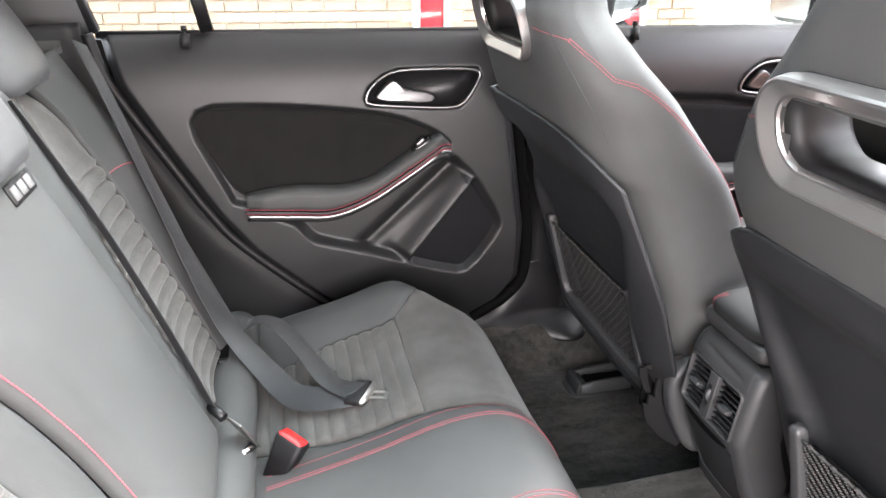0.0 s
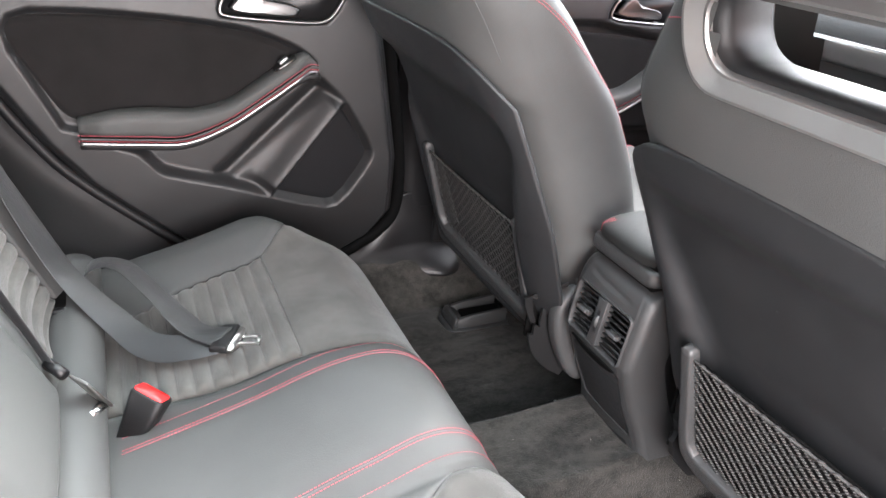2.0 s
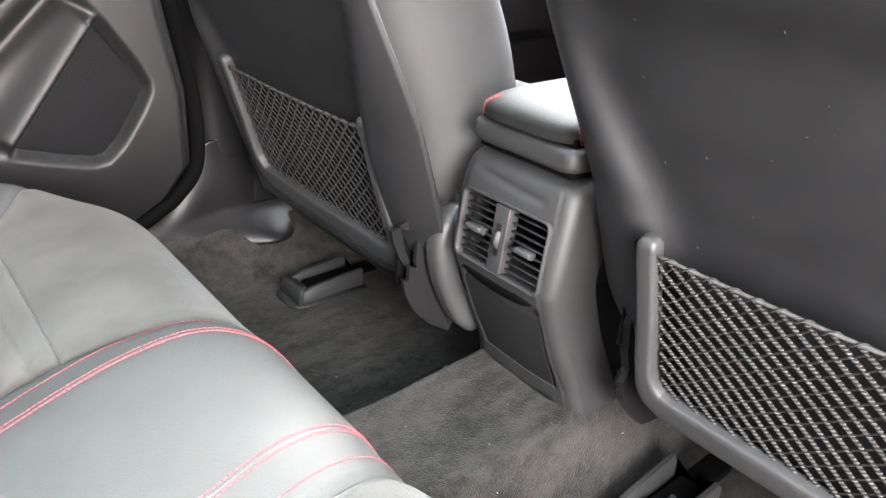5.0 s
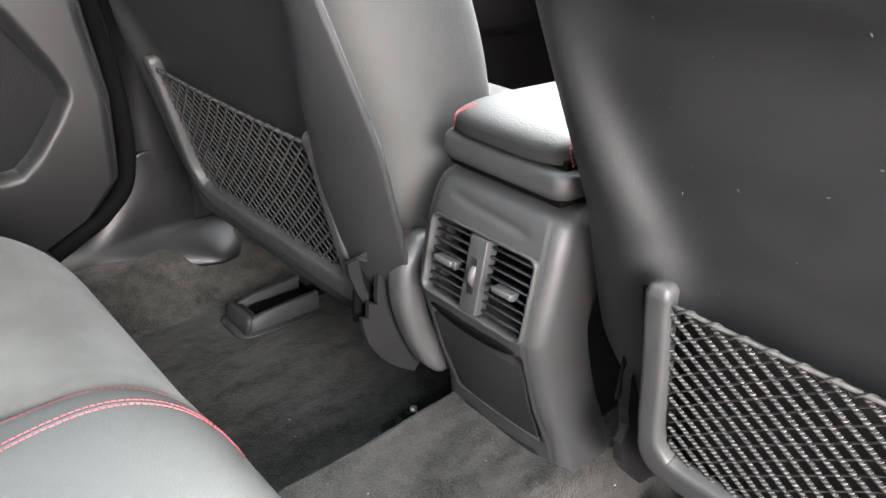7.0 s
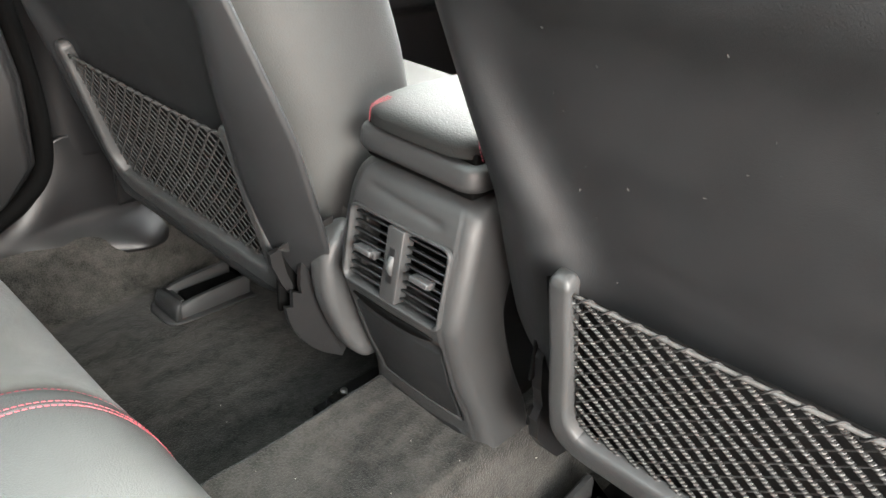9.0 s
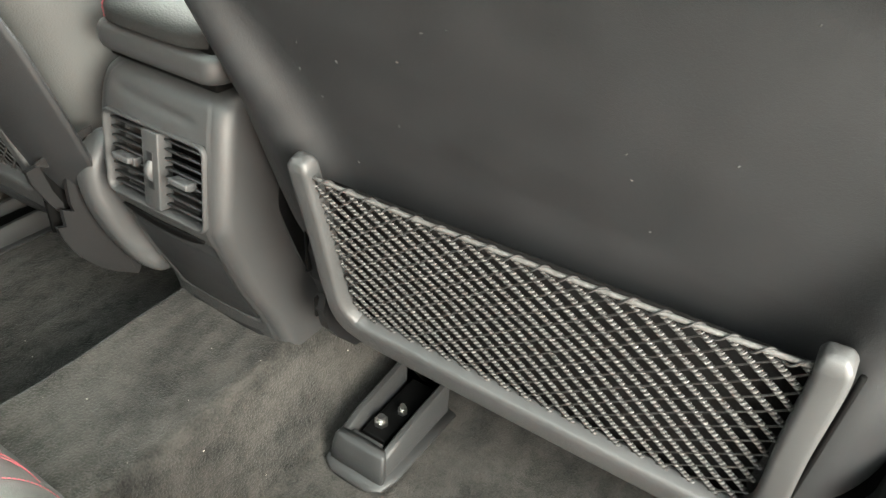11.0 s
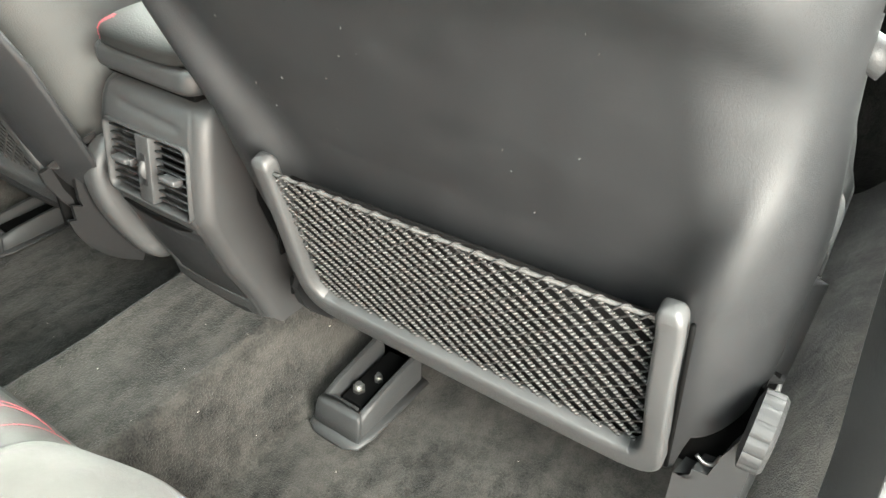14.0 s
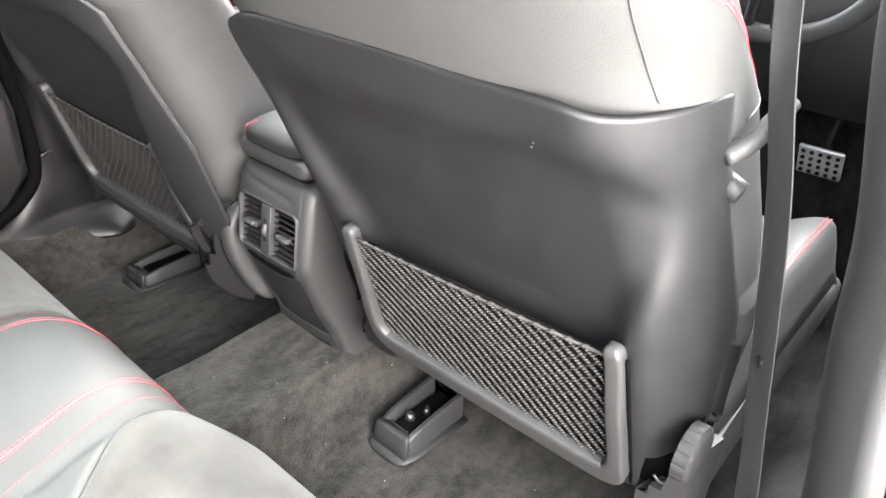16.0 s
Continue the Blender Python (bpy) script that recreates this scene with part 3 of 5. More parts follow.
def front_seat(at, out, label, shift=0.0, lift=0.0):
    """A sports seat; out is +1 or -1, towards its door."""
    seat = thing("front_chair", at, label, "car seat", "front seats")
    # upholstered back with an opening through its head part
    n, zs = 96, [0.225 + 0.85 * k / 110 for k in range(111)]
    bm = bmesh.new()
    V = [[bm.verts.new(body_at(2 * math.pi * k / n, z)) for k in range(n)] for z in zs]
    for i in range(len(zs) - 1):
        zc = (zs[i] + zs[i + 1]) / 2
        for k in range(n):
            q = (V[i][k], V[i][(k + 1) % n], V[i + 1][(k + 1) % n], V[i + 1][k])
            yc = sum(v.co.y for v in q) / 4
            a = 2 * math.pi * (k + 0.5) / n
            if (abs(yc) < 0.100 and 0.797 < zc < 0.862 and math.cos(a) < -0.05) or (abs(yc) < 0.114 and 0.770 < zc < 0.890 and math.cos(a) > 0.05):
                continue
            bm.faces.new(q)
    for lp, fl in ((V[0], True), (V[-1], False)):
        bm.faces.new(lp[::-1] if fl else lp)
    bmesh.ops.recalc_face_normals(bm, faces=bm.faces)
    part("backrest", bm, LEATHER, seat)
    # bezel and tunnel of the opening
    zc = 0.828
    tilt = pose(back_x(zc) - 0.004, 0, zc, 0, 0, 0) @ pose(0, 0, 0, 0, math.degrees(math.atan(-0.30)), 0)
    ring = lambda w, h, r, x: [tilt @ Vector((x, p[0], p[1])) for p in rrect(w, h, r, 8)]
    sharp(part("bezel", loft([ring(0.256, 0.106, 0.046, 0.012), ring(0.256, 0.106, 0.046, 0.001), ring(0.253, 0.103, 0.045, -0.002), ring(0.248, 0.098, 0.043, -0.002),
                              ring(0.222, 0.074, 0.032, 0.006), ring(0.216, 0.069, 0.030, 0.006), ring(0.213, 0.066, 0.029, 0.010), ring(0.213, 0.066, 0.029, 0.022), ring(0.25, 0.10, 0.046, 0.022)], ring=True), BEZEL, seat,
               "satin metal trim ring round the head opening"), 24)
    part("opening_liner", loft([ring(0.212, 0.065, 0.028, 0.012), ring(0.209, 0.066, 0.027, 0.035), ring(0.222, 0.096, 0.034, 0.078), ring(0.236, 0.122, 0.040, 0.088), ring(0.244, 0.128, 0.042, 0.086), ring(0.236, 0.10, 0.036, 0.022)], ring=True),
         PLASTIC, seat, "dark plastic liner through the head opening")
    # rear shell
    bm = sheet(lambda u, v: shell_at(1 - u, v, out), 130, 120, 0.006)
    part("back_shell", bm, SHELL, seat, "black moulded plastic back with a hollowed knee area")

    bm, rng = bmesh.new(), random.Random(11)
    for _ in range(26):
        p, w = surface_point(lambda a, b: shell_at(1 - a, b, out), rng.uniform(0.12, 0.75), rng.uniform(0.42, 0.92))
        q, size, a = p + w * 0.0004, rng.uniform(0.0005, 0.0011), rng.uniform(0, 6.28)
        x, y = Vector((0, math.cos(a), math.sin(a))), Vector((0, -math.sin(a), math.cos(a)))
        tip = bm.verts.new(q + w * 0.0006)
        low = [bm.verts.new(q + x * size * i + y * size * 0.6 * j) for i, j in ((2, 0), (0, 1), (-1, 0), (0, -1))]
        for i in range(4):
            bm.faces.new((low[i], low[(i + 1) % 4], tip))
    part("dust", bm, DUST, seat, "pale dust specks on the plastic", smooth=False, kind="stuff")

    # net pocket: two posts and a bottom rail, a cord and a knotted net
    def pocket(y, z, lift):
        return Vector((back_x(z) - lift, y, z))

    rail = []
    for y, z in ((0.182, 0.425), (0.184, 0.40), (0.184, 0.34), (0.186, 0.275), (0.182, 0.245), (0.168, 0.232), (0.13, 0.229), (0.0, 0.228)):
        rail.append(pocket(y, z, 0.001 + 0.008 * smooth01((0.40 - z) / 0.12)))
    rail = spline(rail, 60) + [Vector((p.x, -p.y, p.z)) for p in reversed(spline(rail, 60))][1:]
    prof, loops = rrect(1.0, 1.0, 0.24, 4), []
    for i, p in enumerate(rail):
        t = (rail[min(i + 1, len(rail) - 1)] - rail[max(i - 1, 0)]).normalized()
        w = Vector((-1, 0, -0.34)).normalized()
        side = t.cross(w).normalized()
        e = min(i, len(rail) - 1 - i) / 3
        g = 0.55 + 0.45 * math.sqrt(clamp(e, 0.0, 1.0)) if e < 1 else 1.0
        bar = smooth01((0.27 - p.z) / 0.04)
        wide, high = (0.019 + 0.014 * bar) * g, 0.018 * g
        loops.append([p + side * a * wide + w * b * high for a, b in prof])
    part("pocket_frame", loft(loops), PLASTIC_SOFT, seat, "grey-black moulded pocket surround")
    for s in (1, -1):
        part("panel_gap", tube([Vector((back_x(z) - 0.0012, s * (0.1965 + 0.002 * (0.42 - z)), z)) for z in (0.414, 0.39, 0.34, 0.28, 0.225)], 0.0019, 8), BLACK, seat, "dark joint beside the pocket surround")
    inner = lambda z: 0.176 - 0.004 * (0.42 - z) / 0.18

    def net_at(s, t):
        """s across -1..1, t up 0..1; the net hangs a little slack."""
        top = 0.408 - 0.004 * (1 - s * s)
        z = 0.240 + (top - 0.240) * t
        y = s * inner(z)
        return pocket(y, z, 0.006 - 0.004 * t - 0.006 * (1 - s * s) * (1 - abs(2 * t - 1)))

    def cord(bm, a, b, r, wind=0.0, phase=0.0, n=40):
        """One slanting strand of the net; wind is the radius at which it twists round its partner."""
        pts = [net_at(a[0] + (b[0] - a[0]) * k / n, a[1] + (b[1] - a[1]) * k / n) for k in range(n + 1)]
        w = Vector((-1, 0, -0.34)).normalized()
        sd = (pts[-1] - pts[0]).normalized().cross(w).normalized()
        prev, far = None, 0.0
        for i, p in enumerate(pts):
            far += (p - pts[i - 1]).length if i else 0.0
            th = 2 * math.pi * far / 0.0036 + phase
            c = p + sd * wind * math.cos(th) + w * 0.7 * wind * math.sin(th)
            lp = [bm.verts.new(c + sd * r * ca + w * 0.8 * r * sa) for ca, sa in ((1, 0), (0, 1), (-1, 0), (0, -1))]
            if prev:
                for k in range(4):
                    bm.faces.new((prev[k], prev[(k + 1) % 4], lp[(k + 1) % 4], lp[k]))
            prev = lp

    # one kind of net on both seats; the passenger's takes the shaded cord copy
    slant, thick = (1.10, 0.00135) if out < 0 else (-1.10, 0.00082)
    for name, reach, mat, r, wind, phase in (("net", slant, CORD if out < 0 else CORD_SHADED, thick, thick, 0.0), ("net_strand", slant, CORD_DARK, thick, thick, math.pi), ("net_cross_cord", -slant, CORD_DARK if out < 0 else CORD_SHADED, 0.0010, 0.0, 0.0)):
        bm = bmesh.new()
        step = 0.112
        for k in range(-20, 40):
            s0 = -1 + step * (k + 0.5)
            lo, hi = 0.0, 1.0
            for bound in (-1.0, 1.0):
                t = (bound - s0) / reach
                if (s0 < bound) == (bound < 0):
                    lo = max(lo, t)
                if (s0 + reach < bound) == (bound < 0):
                    hi = min(hi, t)
            if hi - lo > 0.03:
                cord(bm, (s0 + reach * lo, lo), (s0 + reach * hi, hi), r, wind, phase, max(6, int((hi - lo) * 400)) if wind else 30)
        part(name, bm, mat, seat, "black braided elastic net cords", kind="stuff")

    # dark sheet added where the deep pocket lies in shade
    def lining(u, v):
        z = 0.236 + 0.160 * v
        return pocket((1 - 2 * u) * 0.176, z, -0.011 * smooth01((z - 0.226) / 0.025) - 0.001)

    part("pocket_lining", sheet(lining, 12, 8, 0.003), POCKET_SHADE, seat, "dark sheet behind the net, put in for shade")
    top = [net_at(-1 + 2 * k / 40, 1.0) + Vector((-0.001, 0, 0.001)) for k in range(41)]
    part("net_cord", sweep(top, circle(0.0017, 8)), ELASTIC, seat, "elastic cord along the net's top")
    coil = []
    for k in range(41 * 6):
        s = -1 + 2 * k / (41 * 6 - 1)
        a = 2 * math.pi * s * 9
        coil.append(net_at(s, 1.0) + Vector((-0.001 + 0.0026 * math.cos(a), 0, 0.0 + 0.0030 * math.sin(a))))
    part("net_loop", sweep(coil, circle(0.0009, 5)), CORD_DARK, seat)
    # stitching and piping on the leather
    for s in (1, -1):
        def edge(u, s=s):
            z = 0.26 + 0.56 * u
            a = s * radians(curve(u, (0, 0.5, 0.75, 0.9, 1), (50, 55, 67, 88, 116)))
            p = body_at(a, z)
            w = (body_at(a + 0.01, z) - body_at(a - 0.01, z)).cross(body_at(a, z + 0.004) - body_at(a, z - 0.004)).normalized()
            return p, w if w.y * s > 0 or w.x > 0.3 else -w

        seam("bolster_stitching", edge, [k / 70 for k in range(71)], seat, rows=(-0.0020, 0.0020), wide=0.0010, pitch=0.0052)

        def cross(u, s=s):
            a = s * radians(116 + 36 * u)
            z = 0.820 + 0.012 * u
            p = body_at(a, z)
            w = (body_at(a + 0.01, z) - body_at(a - 0.01, z)).cross(body_at(a, z + 0.004) - body_at(a, z - 0.004)).normalized()
            return p, w if w.y * s > 0 or w.x < -0.3 else -w

        seam("head_stitching", cross, [k / 30 for k in range(31)], seat, wide=0.0010)

        def upright(u, s=s):
            z = 0.69 + 0.138 * u
            a = s * radians(122 + 10 * u)
            return body_at(a, z) + Vector((-0.0008, s * 0.0008, 0))

        part("seam_welt", sweep([upright(k / 20) for k in range(21)], circle(0.0006, 6)), LEATHER_SMOOTH, seat)
        # line where leather meets the shell on the flank
        def flank(u, s=s):
            z = 0.652 + 0.035 * u + 0.0 * s
            return body_at(s * radians(88 - 50 * u), z) + Vector((0, s * 0.0005, 0))

        if s == out:
            part("seam_welt", sweep([flank(k / 16) for k in range(17)], circle(0.0012, 6)), LEATHER_SMOOTH, seat)

    # seat cushion with raised side bolsters
    def pan(u, v):
        x = 0.80 + 0.50 * u
        y = -0.255 + 0.51 * v
        b = smooth01((abs(y) - 0.14) / 0.08)
        edge = smooth01((abs(y) - 0.215) / 0.04)
        z = 0.315 + 0.045 * u + (0.055 - 0.03 * u) * b - 0.09 * edge**2 - 0.12 * smooth01((u - 0.86) / 0.14) ** 2
        return Vector((x, y, z))

    part("cushion", sheet(pan, 50, 60, 0.10), LEATHER, seat)
    for s in (1, -1):
        def rimline(u, s=s):
            return surface_point(pan, 0.04 + 0.86 * u, 0.5 + s * 0.43)

        seam("cushion_stitching", rimline, [k / 40 for k in range(41)], seat, rows=(-0.003, 0.003), wide=0.0018)
    part("seat_base", block(0.92, 1.24, -0.20, 0.20, 0.12, 0.26, 0.02), PLASTIC_DARK, seat)
    # fabric strip closing the gap between back and cushion
    part("gusset", sheet(lambda u, v: Vector((0.795 + 0.09 * v - 0.008 * math.sin(math.pi * v), 0.215 - 0.43 * u, 0.245 - 0.035 * v)), 24, 8, 0.004), CARPET, seat, "dark fabric gusset under the back")

    if out > 0:
        # recliner mechanism on the tunnel side: a rounded rib, a notched plate, a bracket and a cloth flap
        def plate(name, pts, y0, thick, mat, label):
            bm = bmesh.new()
            bm.faces.new([bm.verts.new((x, y0, z)) for x, z in pts])
            bmesh_thick(bm, thick)
            return part(name, bm, mat, seat, label, smooth=False)

        loops = []
        for k in range(31):
            z = 0.336 - 0.186 * k / 30
            xs = curve(z, (0.150, 0.183, 0.223, 0.256, 0.285, 0.309, 0.334), (0.812, 0.790, 0.771, 0.760, 0.756, 0.758, 0.772))
            g = 0.4 + 0.6 * math.sqrt(clamp(min(k, 30 - k) / 3))
            loops.append([Vector((xs + 0.016 + a * 0.034 * g, -0.2500 + b * 0.033 * g, z)) for a, b in rrect(1.0, 1.0, 0.34, 6)])
        part("side_cover", loft(loops), PLASTIC_SOFT, seat, "rounded grey plastic recliner cover")
        plate("cover_plate", [(0.760, 0.310), (0.752, 0.300), (0.750, 0.284), (0.749, 0.262), (0.751, 0.252), (0.739, 0.259), (0.739, 0.239), (0.730, 0.242), (0.733, 0.226), (0.739, 0.210), (0.748, 0.194), (0.762, 0.176), (0.778, 0.161), (0.804, 0.144), (0.815, 0.160), (0.782, 0.22), (0.766, 0.28)],
              -0.2306, 0.006, PLASTIC, "notched plastic side plate")
        plate("bracket_plate", [(0.721, 0.305), (0.734, 0.307), (0.737, 0.294), (0.741, 0.276), (0.748, 0.259), (0.748, 0.250), (0.743, 0.250), (0.735, 0.263), (0.723, 0.291)], -0.2186, 0.006, PLASTIC, "grey plastic bracket")
        part("mechanism_hole", block(0.735, 0.80, -0.212, -0.206, 0.225, 0.315, 0.002), BLACK, seat)
        part("cloth_flap", sheet(lambda u, v: Vector((0.727 + 0.050 * u + 0.012 * v * (1 - u), -0.2236 - 0.026 * u, 0.313 + 0.032 * u - 0.007 * v + 0.003 * math.sin(math.pi * u))), 16, 6, 0.002), SUEDE_DARK, seat, "dark cloth flap over the hinge")
    part("under_beam", block(0.82, 0.85, -0.20, 0.20, 0.145, 0.20, 0.008), PLASTIC_DARK, seat)
    # ribbed hand wheel and lever on the door side
    if out < 0:
        tin = bmesh.new()
        tin.faces.new([tin.verts.new((x, 0.204, z)) for x, z in ((0.742, 0.33), (0.735, 0.30), (0.742, 0.262), (0.750, 0.240), (0.744, 0.224), (0.752, 0.196), (0.766, 0.176), (0.790, 0.150), (0.850, 0.145), (0.850, 0.34))])
        part("recliner_plate", bmesh_thick(tin, 0.010), PLASTIC_DARK, seat, "black recliner side plate", smooth=False)
        part("mechanism_hole", block(0.734, 0.756, 0.212, 0.216, 0.272, 0.318, 0.002), BLACK, seat)
        part("mechanism_hole", block(0.744, 0.764, 0.212, 0.216, 0.212, 0.236, 0.002), BLACK, seat)
        loops = []
        for y, r in ((0.254, 0.022), (0.257, 0.031), (0.271, 0.031), (0.274, 0.028), (0.275, 0.016)):
            loops.append([Vector((0.742 + (r + (0.0005 if k % 5 < 4 else -0.0012) * (r > 0.0285)) * math.cos(2 * math.pi * k / 70), out * y,
                                  0.318 + (r + (0.0005 if k % 5 < 4 else -0.0012) * (r > 0.0285)) * math.sin(2 * math.pi * k / 70))) for k in range(70)])
        sharp(part("hand_wheel", loft(loops), PLASTIC_GREY, seat, "ribbed grey adjuster wheel"), 40)
        part("lever", tube([(0.706, out * 0.258, 0.632), (0.725, out * 0.270, 0.645), (0.757, out * 0.280, 0.670)], 0.0078, 10, 12), PLASTIC_SOFT, seat, "grey release lever")
        part("lever_pivot", tube([(0.735, out * 0.248, 0.604), (0.735, out * 0.266, 0.596)], 0.010, 12), PLASTIC_GREY, seat)
    if out < 0:
        step = ((-0.216, 0.165), (-0.216, 0.222), (-0.229, 0.222), (-0.229, 0.236), (-0.243, 0.238), (-0.246, 0.264), (-0.258, 0.304), (-0.268, 0.304), (-0.268, 0.165))
        part("adjuster_plate", loft([[Vector((x, y, z)) for y, z in step] for x in (0.752, 0.800)]), PLASTIC_GREY, seat, "stepped grey plate beside the wheel", smooth=False)
        part("mechanism_hole", block(0.775, 0.80, -0.256, -0.200, 0.215, 0.330, 0.002), BLACK, seat)
        part("hook", tube([(0.762, -0.228, 0.244), (0.760, -0.236, 0.241), (0.760, -0.243, 0.244), (0.762, -0.246, 0.254)], 0.0018, 6, 12), STEEL, seat, "bent steel hook")
    part("sill_cover", loft([[Vector((x, out * 0.244 + a * 0.030, z + b * h)) for a, b in rrect(1, 1, 0.4, 5)] for x, z, h in
                             ((0.785, 0.21, 0.03), (0.80, 0.212, 0.07), (0.85, 0.215, 0.09), (1.0, 0.235, 0.09), (1.2, 0.25, 0.08), (1.28, 0.255, 0.05))]), PLASTIC_SOFT, seat, "grey plastic sill cover along the cushion")
    # the upper back stands a little off the middle line
    for ob in seat.children:
        base = -0.10 if ob.name.split(".")[0] in ("pocket_frame", "panel_gap", "pocket_lining", "net", "net_strand", "net_cross_cord", "net_cord", "net_loop") else 0.3
        rise = lift if ob.name.split(".")[0] in ("backrest", "bezel", "opening_liner", "bolster_stitching", "head_stitching", "seam_welt") else 0.0
        for v in ob.data.vertices:
            v.co.z += rise * smooth01((v.co.z - 0.66) / 0.12)
            if base < 0 and out > 0:
                v.co.x, v.co.z = v.co.x + 0.016, v.co.z + 0.013
            elif base < 0:
                k = clamp((v.co.z - 0.24) / 0.18) * clamp(0.5 - v.co.y / 0.36)
                v.co.y, v.co.z = v.co.y + 0.006 * k, v.co.z + 0.014 * k
            v.co.y += shift * (base + 0.7 * smooth01((v.co.z - 0.42) / 0.22)) * smooth01((v.co.z - 0.10) / 0.1) * (1 - smooth01((v.co.z - 0.70) / 0.10)) if v.co.x < 0.80 or v.co.z > 0.45 else 0.0
    return seat


front_seat((0, -0.355, 0), -1, "black leather driver's sports seat with net pocket, red stitching", 0.030, -0.012)
front_seat((-0.072, 0.355, 0.008), 1, "black leather passenger sports seat with net pocket, red stitching", 0.012, 0.016)


def rail_cover(x, y, label, tall=1.0, bolts=True):
    """A moulded shoe over the end of a seat rail, open on top, with two bolts."""
    r = thing("seat_rail_cover", (x, y, floor_height(x, y)), label, "rail cover", "seat rail covers")
    loops = []
    for x0, w, h in ((0.004, 0.033, 0.034), (0.012, 0.035, 0.043), (0.04, 0.0365, 0.050), (0.08, 0.037, 0.054), (0.130, 0.038, 0.058)):
        wall = 0.013
        half = [(w, 0.0), (w - 0.001, h - 0.004), (w - 0.004, h), (w - wall + 0.003, h), (w - wall, h - 0.004), (w - wall - 0.002, 0.022)]
        loops.append([Vector((x0, y0, z0)) for y0, z0 in half] + [Vector((x0, -y0, z0)) for y0, z0 in reversed(half)])
    sharp(part("shoe", loft(loops), PLASTIC_GREY, r, "grey-black moulded foot, open on top"), 40)
    part("front_wall", loft([[Vector((x0 + b * 0.012, a * 2 * w, z0)) for a, b in rrect(1, 1, 0.3, 5)] for x0, w, z0 in ((0.000, 0.036, 0.0), (0.004, 0.035, 0.030), (0.007, 0.033, 0.044), (0.009, 0.030, 0.047))]), PLASTIC_GREY, r)
    part("lip", block(0.010, 0.022, -0.020, 0.020, 0.036, 0.044, 0.002), PLASTIC_GREY, r)
    part("flange", loft([[Vector((-0.014 + 0.148 * t, a * w, 0.5 * h + b * h)) for a, b in rrect(1, 1, 0.45, 6)] for t, w, h in ((0, 0.05, 0.008), (0.05, 0.078, 0.012), (0.2, 0.090, 0.014), (1, 0.096, 0.016))]), PLASTIC_GREY, r)
    part("channel", block(0.016, 0.132, -0.029, 0.029, 0.018, 0.0245, 0.001), BLACK, r)
    part("rail", block(0.03, 0.20, -0.016, 0.016, 0.024, 0.036, 0.002), BLACK, r, "black steel seat rail")
    for bx, by, rr in ((0.050, 0.004, 0.0085), (0.078, -0.006, 0.006)) if bolts else ():
        part("bolt", joined(tube([(bx, by, 0.034), (bx, by, 0.042)], rr, 6), tube([(bx, by, 0.042), (bx, by, 0.048)], rr * 0.55, 10)), STEEL, r, "zinc-plated hexagon bolt", smooth=False)
    for ob in r.children:
        for v in ob.data.vertices:
            v.co.z *= tall
    return r


rail_cover(0.752, -0.178, "black plastic seat rail cover with exposed bolts on carpet")
rail_cover(0.715, 0.535, "black plastic seat rail cover beside the door sill", 0.72, False)
stub = thing("rail_end", (0.79, 0.165, 0.0), "black steel seat rail end on the carpet", "seat rail")
part("rail", block(-0.03, 0.25, -0.016, 0.016, 0.02, 0.045, 0.003), PLASTIC_DARK, stub)
part("foot", block(-0.052, 0.02, -0.028, 0.028, 0.0, 0.022, 0.003), GLOSS, stub)
part("clip", block(-0.046, -0.020, -0.024, 0.006, 0.020, 0.050, 0.003), GLOSS, stub, "black moulded clip")
part("rivet", tube([(-0.02, 0.0, 0.04), (-0.02, 0.0, 0.052)], 0.005, 8), STEEL, stub)

# ---------------------------------------------------------------- centre console
console = thing("centre_console", (0.78, 0.005, 0.13), "black plastic rear console with twin air vents and ashtray flap", "console")
C0 = Vector((0.78, 0, 0.13))


def console_rear(z):
    return curve(z, (0.125, 0.17, 0.22, 0.27, 0.295, 0.31, 0.35, 0.39, 0.410, 0.422, 0.430), (0.754, 0.741, 0.718, 0.699, 0.690, 0.686, 0.690, 0.697, 0.703, 0.712, 0.735))


def console_half(z):
    return curve(z, (0.125, 0.20, 0.27, 0.32, 0.38, 0.415, 0.430), (0.090, 0.082, 0.079, 0.081, 0.082, 0.078, 0.068))


def console_at(u, v):
    """Rear face and both flanks in one skin; u runs round, v up."""
    z = 0.125 + 0.305 * v
    half, xr = console_half(z), console_rear(z)
    s = 2 * u - 1
    r = 0.016
    flat = 0.42
    if abs(s) < flat:
        y = s / flat * (half - r)
        x = xr + 0.004 * (y / half) ** 2
    elif abs(s) < 0.62:
        a = (abs(s) - flat) / 0.20 * math.pi / 2
        y = math.copysign(half - r + r * math.sin(a), s)
        x = xr + 0.004 + r * (1 - math.cos(a))
    else:
        y = math.copysign(half, s)
        x = xr + 0.004 + r + 0.055 * ((abs(s) - 0.62) / 0.38)
    panel = smooth01((0.062 - abs(y)) / 0.004) * smooth01((z - 0.163) / 0.004) * smooth01((0.290 - z) / 0.004)
    hole = smooth01((0.0625 - abs(y)) / 0.003) * smooth01((z - 0.3085) / 0.003) * smooth01((0.3865 - z) / 0.003)
    x += 0.005 * panel + 0.046 * hole
    crease = 0.0025 * math.exp(-((z - 0.405 - 0.06 * y) / 0.004) ** 2) * smooth01((0.055 - abs(y)) / 0.02)
    return Vector((x + crease, y, z)) - C0


part("body", sheet(lambda u, v: console_at(1 - u, v), 150, 150, 0.006), CONSOLE, console, "grey-black moulded housing")
part("core", block(-0.03, 0.22, -0.060, 0.060, -0.005, 0.29, 0.01), PLASTIC_DARK, console)
